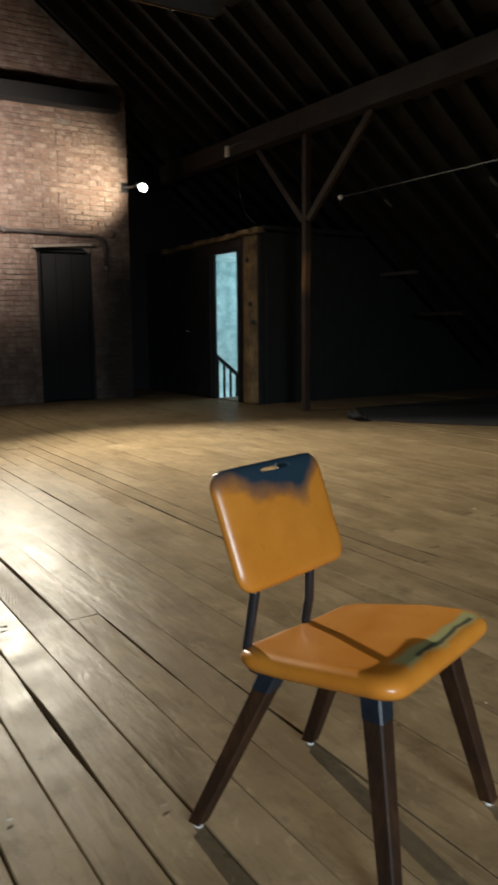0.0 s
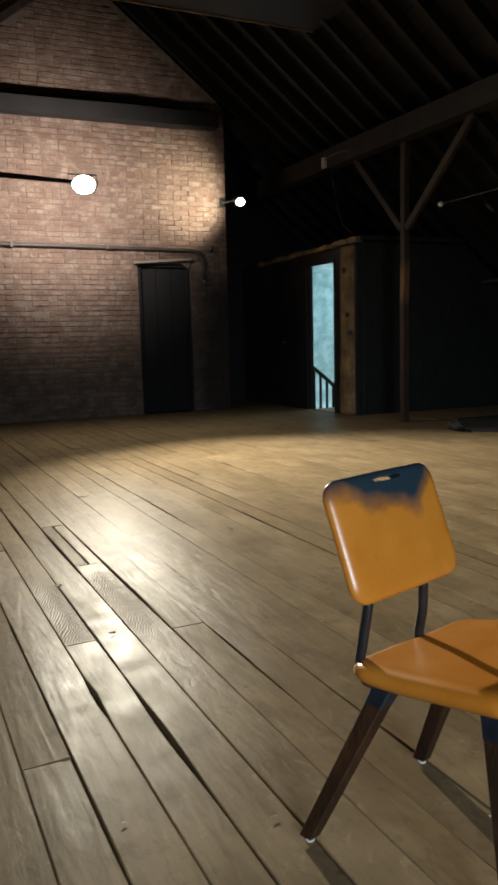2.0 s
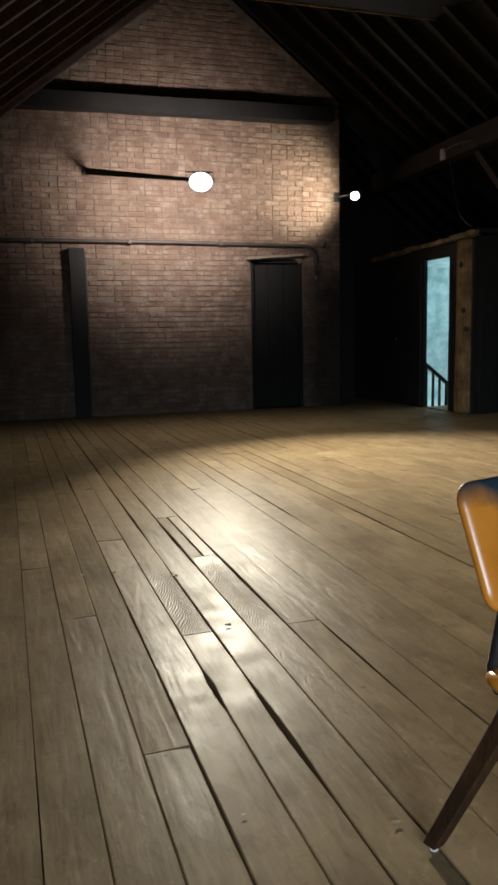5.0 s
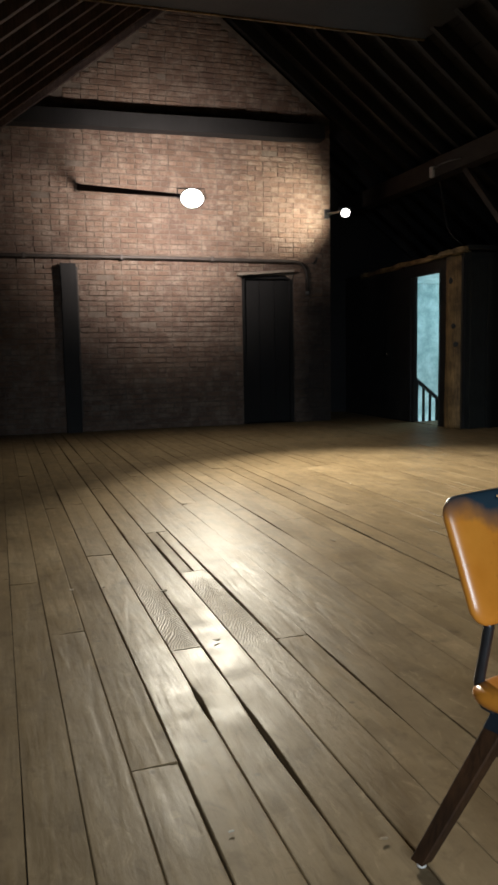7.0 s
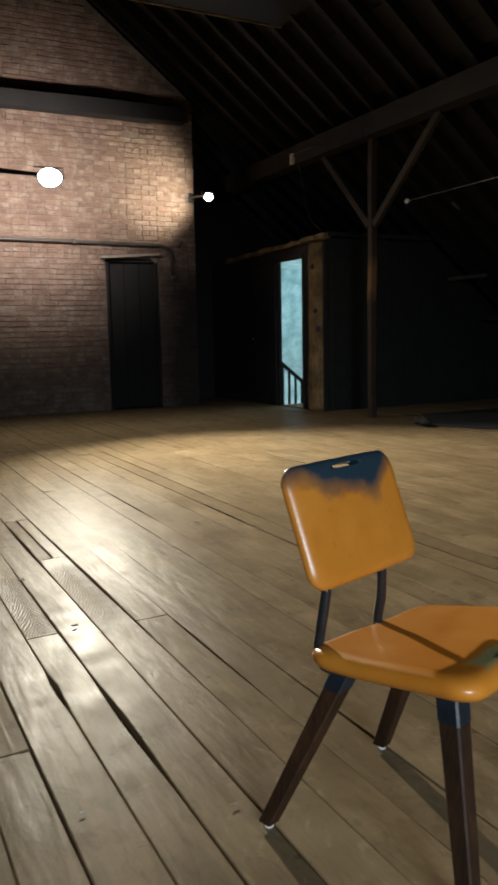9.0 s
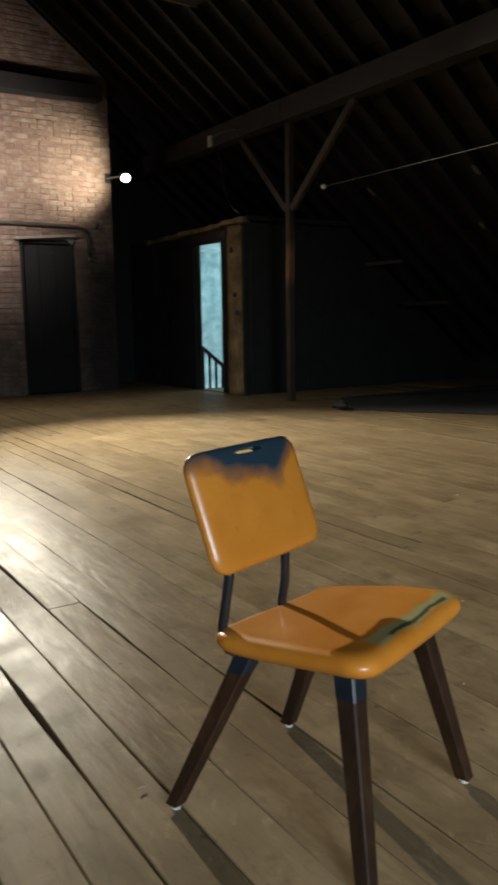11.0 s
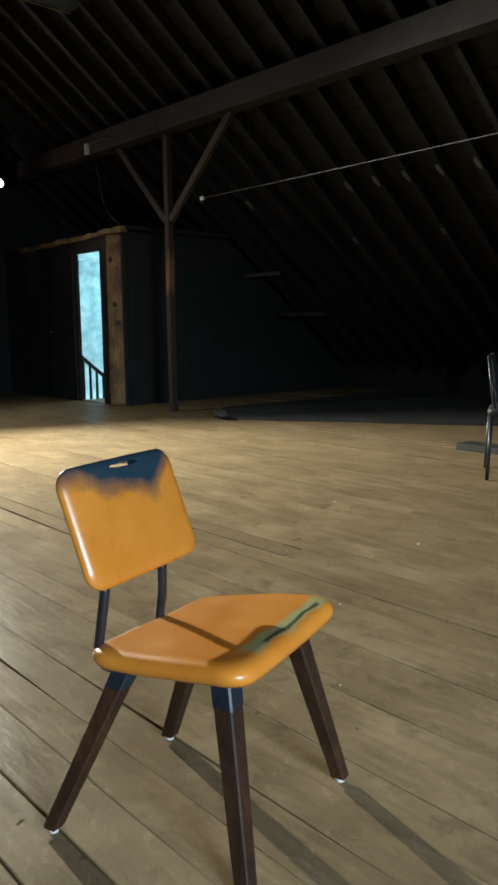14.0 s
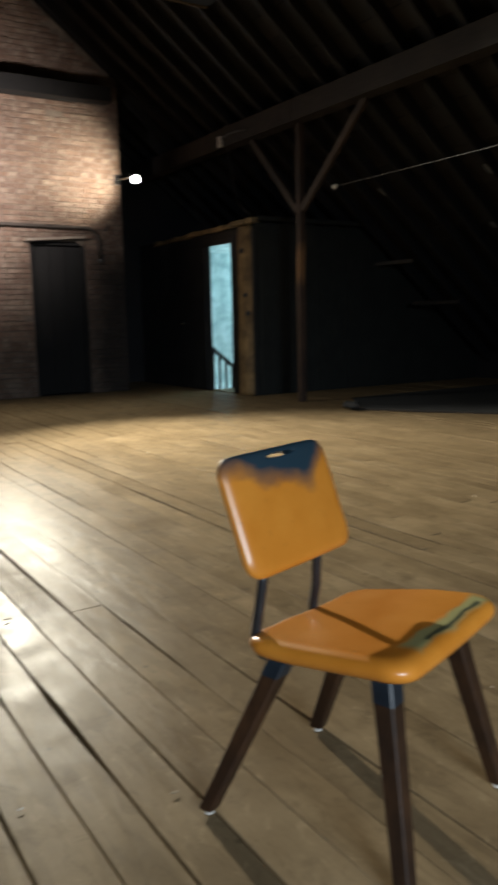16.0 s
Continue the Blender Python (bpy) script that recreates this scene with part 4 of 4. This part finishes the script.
SPLITS = ((0.839, 1.30, 0.24, 0.008), (0.721, 1.60, 0.06, 0.011), (0.973, 3.4, 0.4, 0.006), (1.114, 2.6, 0.5, 0.006), (0.839, 3.9, 0.35, 0.005),
          (0.973, 4.4, 0.35, 0.003), (1.114, 3.4, 0.4, 0.003), (1.375, 0.95, 0.55, 0.0050), (1.245, 1.7, 0.35, 0.0030), (1.75, 4.0, 0.45, 0.0055),
          (2.16, 3.4, 0.4, 0.0050), (2.43, 4.5, 0.5, 0.0070), (2.43, 3.5, 0.4, 0.0040), (3.10, 4.6, 0.4, 0.0030), (2.70, 2.2, 0.45, 0.0022), (0.579, 5.3, 0.3, 0.005), (2.833, 1.9, 0.4, 0.0018), (3.10, 2.4, 0.5, 0.0016))
CRACKS = {0.579: 0.0016, 0.839: 0.0034, 0.973: 0.0022, 1.114: 0.0012, 1.375: 0.0012}


def board_data(x0, x1, y0, y1, z, tilt):
    """One board with eased top edges and joints of uneven width."""
    worn = 0.3 < x0 < 1.2
    inset = 0.0032 if worn else 0.0014
    e, dz = (0.0030, 0.0022) if worn else (0.0009, 0.0009)
    cup = (0.0012 if worn else 0.0005) * noise.noise(Vector((x0 * 31.0, y0 * 3.0, 5.0)))
    n = max(2, int((y1 - y0) / (0.1 if 0.3 < x0 < 3.1 else 0.4)))
    vs, fs, caps = [], [], []
    for k in range(n + 1):
        y = y0 + inset + (y1 - y0 - 2 * inset) * k / n
        a = x0 + edge_gap(x0, y, CRACKS.get(x0, 0.0008))
        b = x1 - edge_gap(x1, y, CRACKS.get(x1, 0.0008))
        t = z + 0.0009 * noise.noise(Vector((x0 * 9, y * 0.8, 1.0)))
        lift = (0.0016 if worn else 0.0006) * noise.noise(Vector((x0 * 17, y * 1.7, 4.0)))
        top = []
        for c in range(5):
            u = c / 4
            top.append((a + e + (b - a - 2 * e) * u, y, t + tilt * (2 * u - 1) + lift * (1 - u) ** 2 + cup * (2 * u - 1) ** 2))
        sides = [(a, y, -0.03), (a, y, t - dz - tilt + lift + cup), top[0], top[4], (b, y, t - dz + tilt + cup), (b, y, -0.03)]
        vs += top + sides
        if k:
            p, q = 11 * (k - 1), 11 * k
            fs += [(p + c, p + c + 1, q + c + 1, q + c) for c in (0, 1, 2, 3, 5, 6, 8, 9)]
        if k in (0, n):
            caps.append(sides[:2] + top + sides[4:])
    for cap in caps:
        fs.append(tuple(len(vs) + c for c in range(9)))
        vs += cap
    return vs, fs


far_v, far_f, made = [], [], 0
for i, (x0, x1) in enumerate(strips):
    y_end = Y_WALL - 0.002 if x1 < X_EDGE else (Y_BACK if x1 < 6.02 else 8.28)
    ends = list(ENDS.get(i, []))
    lo = min(ends) if ends else rng.uniform(-1.5, 3.5)
    if not ends:
        ends = [lo]
    y = lo
    while y > Y_REAR:
        y -= rng.uniform(2.6, 4.4)
        ends.append(max(y, Y_REAR))
    y = max(ends)
    while y < y_end:
        y += rng.uniform(2.6, 4.4)
        ends.append(min(y, y_end))
    ends = sorted(set(ends))
    pieces = [(x0, x1, y0, y1) for y0, y1 in zip(ends, ends[1:]) if y1 - y0 > 0.05]
    if i == 7:
        # one board is ripped in two narrow halves along its far end
        pieces = [p for p in pieces if p[3] > 4.0 or p[3] < 1.0] + [(x0, x1, -0.5, 3.02), (x0, 1.041, 3.02, 3.914), (1.049, x1, 3.02, 3.914)]
    for x0, x1, y0, y1 in pieces:
        z = rng.uniform(-0.003, 0.0)
        vs, fs = board_data(x0, x1, y0, y1, z, rng.uniform(-0.0026, 0.0026))
        near = -0.2 < x0 < 5.5 and y1 > -0.5 and made < 290
        if near:
            me = bpy.data.meshes.new("board")
            me.from_pydata(vs, [], fs)
            me.polygons.foreach_set("use_smooth", [len(f) == 4 and f[0] % 11 < 4 for f in fs])
            me.materials.append(FLOOR_FIGURED if i in (5, 7) and y0 < 2.3 < y1 else FLOOR)
            ob = new("board", me)
            ob.parent = floor
            made += 1
        else:
            n = len(far_v)
            far_v += vs
            far_f += [tuple(n + k for k in f) for f in fs]
me = bpy.data.meshes.new("far_boards")
me.from_pydata(far_v, [], far_f)
me.materials.append(FLOOR)
ob = tagged(new("far_boards", me), kind="stuff")
ob.parent = floor

# ---- bricks of the gable ----
rng = random.Random(21)
L, H, J = 0.222, 0.061, 0.011
near_meshes = []
for k in range(8):
    for length in (L, L / 2 - J / 2):
        bm = bmesh.new()
        box(bm, (0, -0.014, 0), (length, 0.0, H))
        bmesh.ops.bevel(bm, geom=[e for e in bm.edges if all(v.co.y < -0.01 for v in e.verts)], offset=0.005, segments=1, affect="EDGES")
        for v in bm.verts:
            if v.co.y < -0.004:
                v.co += Vector((rng.uniform(-0.003, 0.003), rng.uniform(-0.004, 0.003), rng.uniform(-0.003, 0.003)))
        near_meshes.append((length, mesh_of("brick", bm, BRICK)))
far_v, far_f = [], []
made, row, z = 0, 0, 0.004
while z < 6.0:
    x = X_LEFT + 0.3 + (0 if row % 2 else -(L + J) / 2) + rng.uniform(-0.01, 0.01)
    short = row % 4 == 3
    while x < X_EDGE:
        length = L / 2 - J / 2 if short else L
        x1 = min(x + length, X_EDGE - 0.002)
        if x < X_EDGE < x + length + 0.03:
            x1 = X_EDGE - 0.002
        inside_door = x1 > DOOR_X0 - 0.005 and x < DOOR_X1 + 0.005 and z < DOOR_Z + 0.005
        if inside_door and x < DOOR_X0 - 0.06:
            x1, inside_door = DOOR_X0 - 0.006, False
        under = z + H < min(roof_z(x), roof_z(x1)) + 0.03
        if under and not inside_door and x1 - x > 0.04 and rng.random() > 0.012:
            full = abs(x1 - x - length) < 1e-6
            if full and 3.3 < x < 5.0 and 2.2 < z < 4.1 and made < 295:
                choice = [m for l, m in near_meshes if abs(l - length) < 1e-6]
                ob = new("brick", rng.choice(choice))
                ob.location = (x, Y_WALL - rng.uniform(-0.003, 0.004), z)
                ob.parent = wall_north
                made += 1
            else:
                n = len(far_v)
                d = Y_WALL - 0.014 - rng.uniform(-0.006, 0.006)
                j = [rng.uniform(-0.004, 0.004) for _ in range(8)]
                far_v += [(x, Y_WALL, z), (x1, Y_WALL, z), (x1, Y_WALL, z + H), (x, Y_WALL, z + H),
                          (x + 0.004 + j[0], d, z + 0.004 + j[1]), (x1 - 0.004 + j[2], d + j[3], z + 0.004 + j[4]), (x1 - 0.004 + j[5], d, z + H - 0.004 + j[6]), (x + 0.004, d + j[7], z + H - 0.004)]
                far_f += [tuple(n + k for k in f) for f in ((4, 5, 6, 7), (0, 1, 5, 4), (1, 2, 6, 5), (2, 3, 7, 6), (3, 0, 4, 7))]
        x = x1 + J if x1 > x else x + length + J
        if inside_door:
            x = max(x, DOOR_X1 + 0.006)
    z += H + J
    row += 1
me = bpy.data.meshes.new("bricks")
me.from_pydata(far_v, [], far_f)
me.materials.append(BRICK_FAR)
ob = tagged(new("bricks", me), kind="stuff")
ob.parent = wall_north
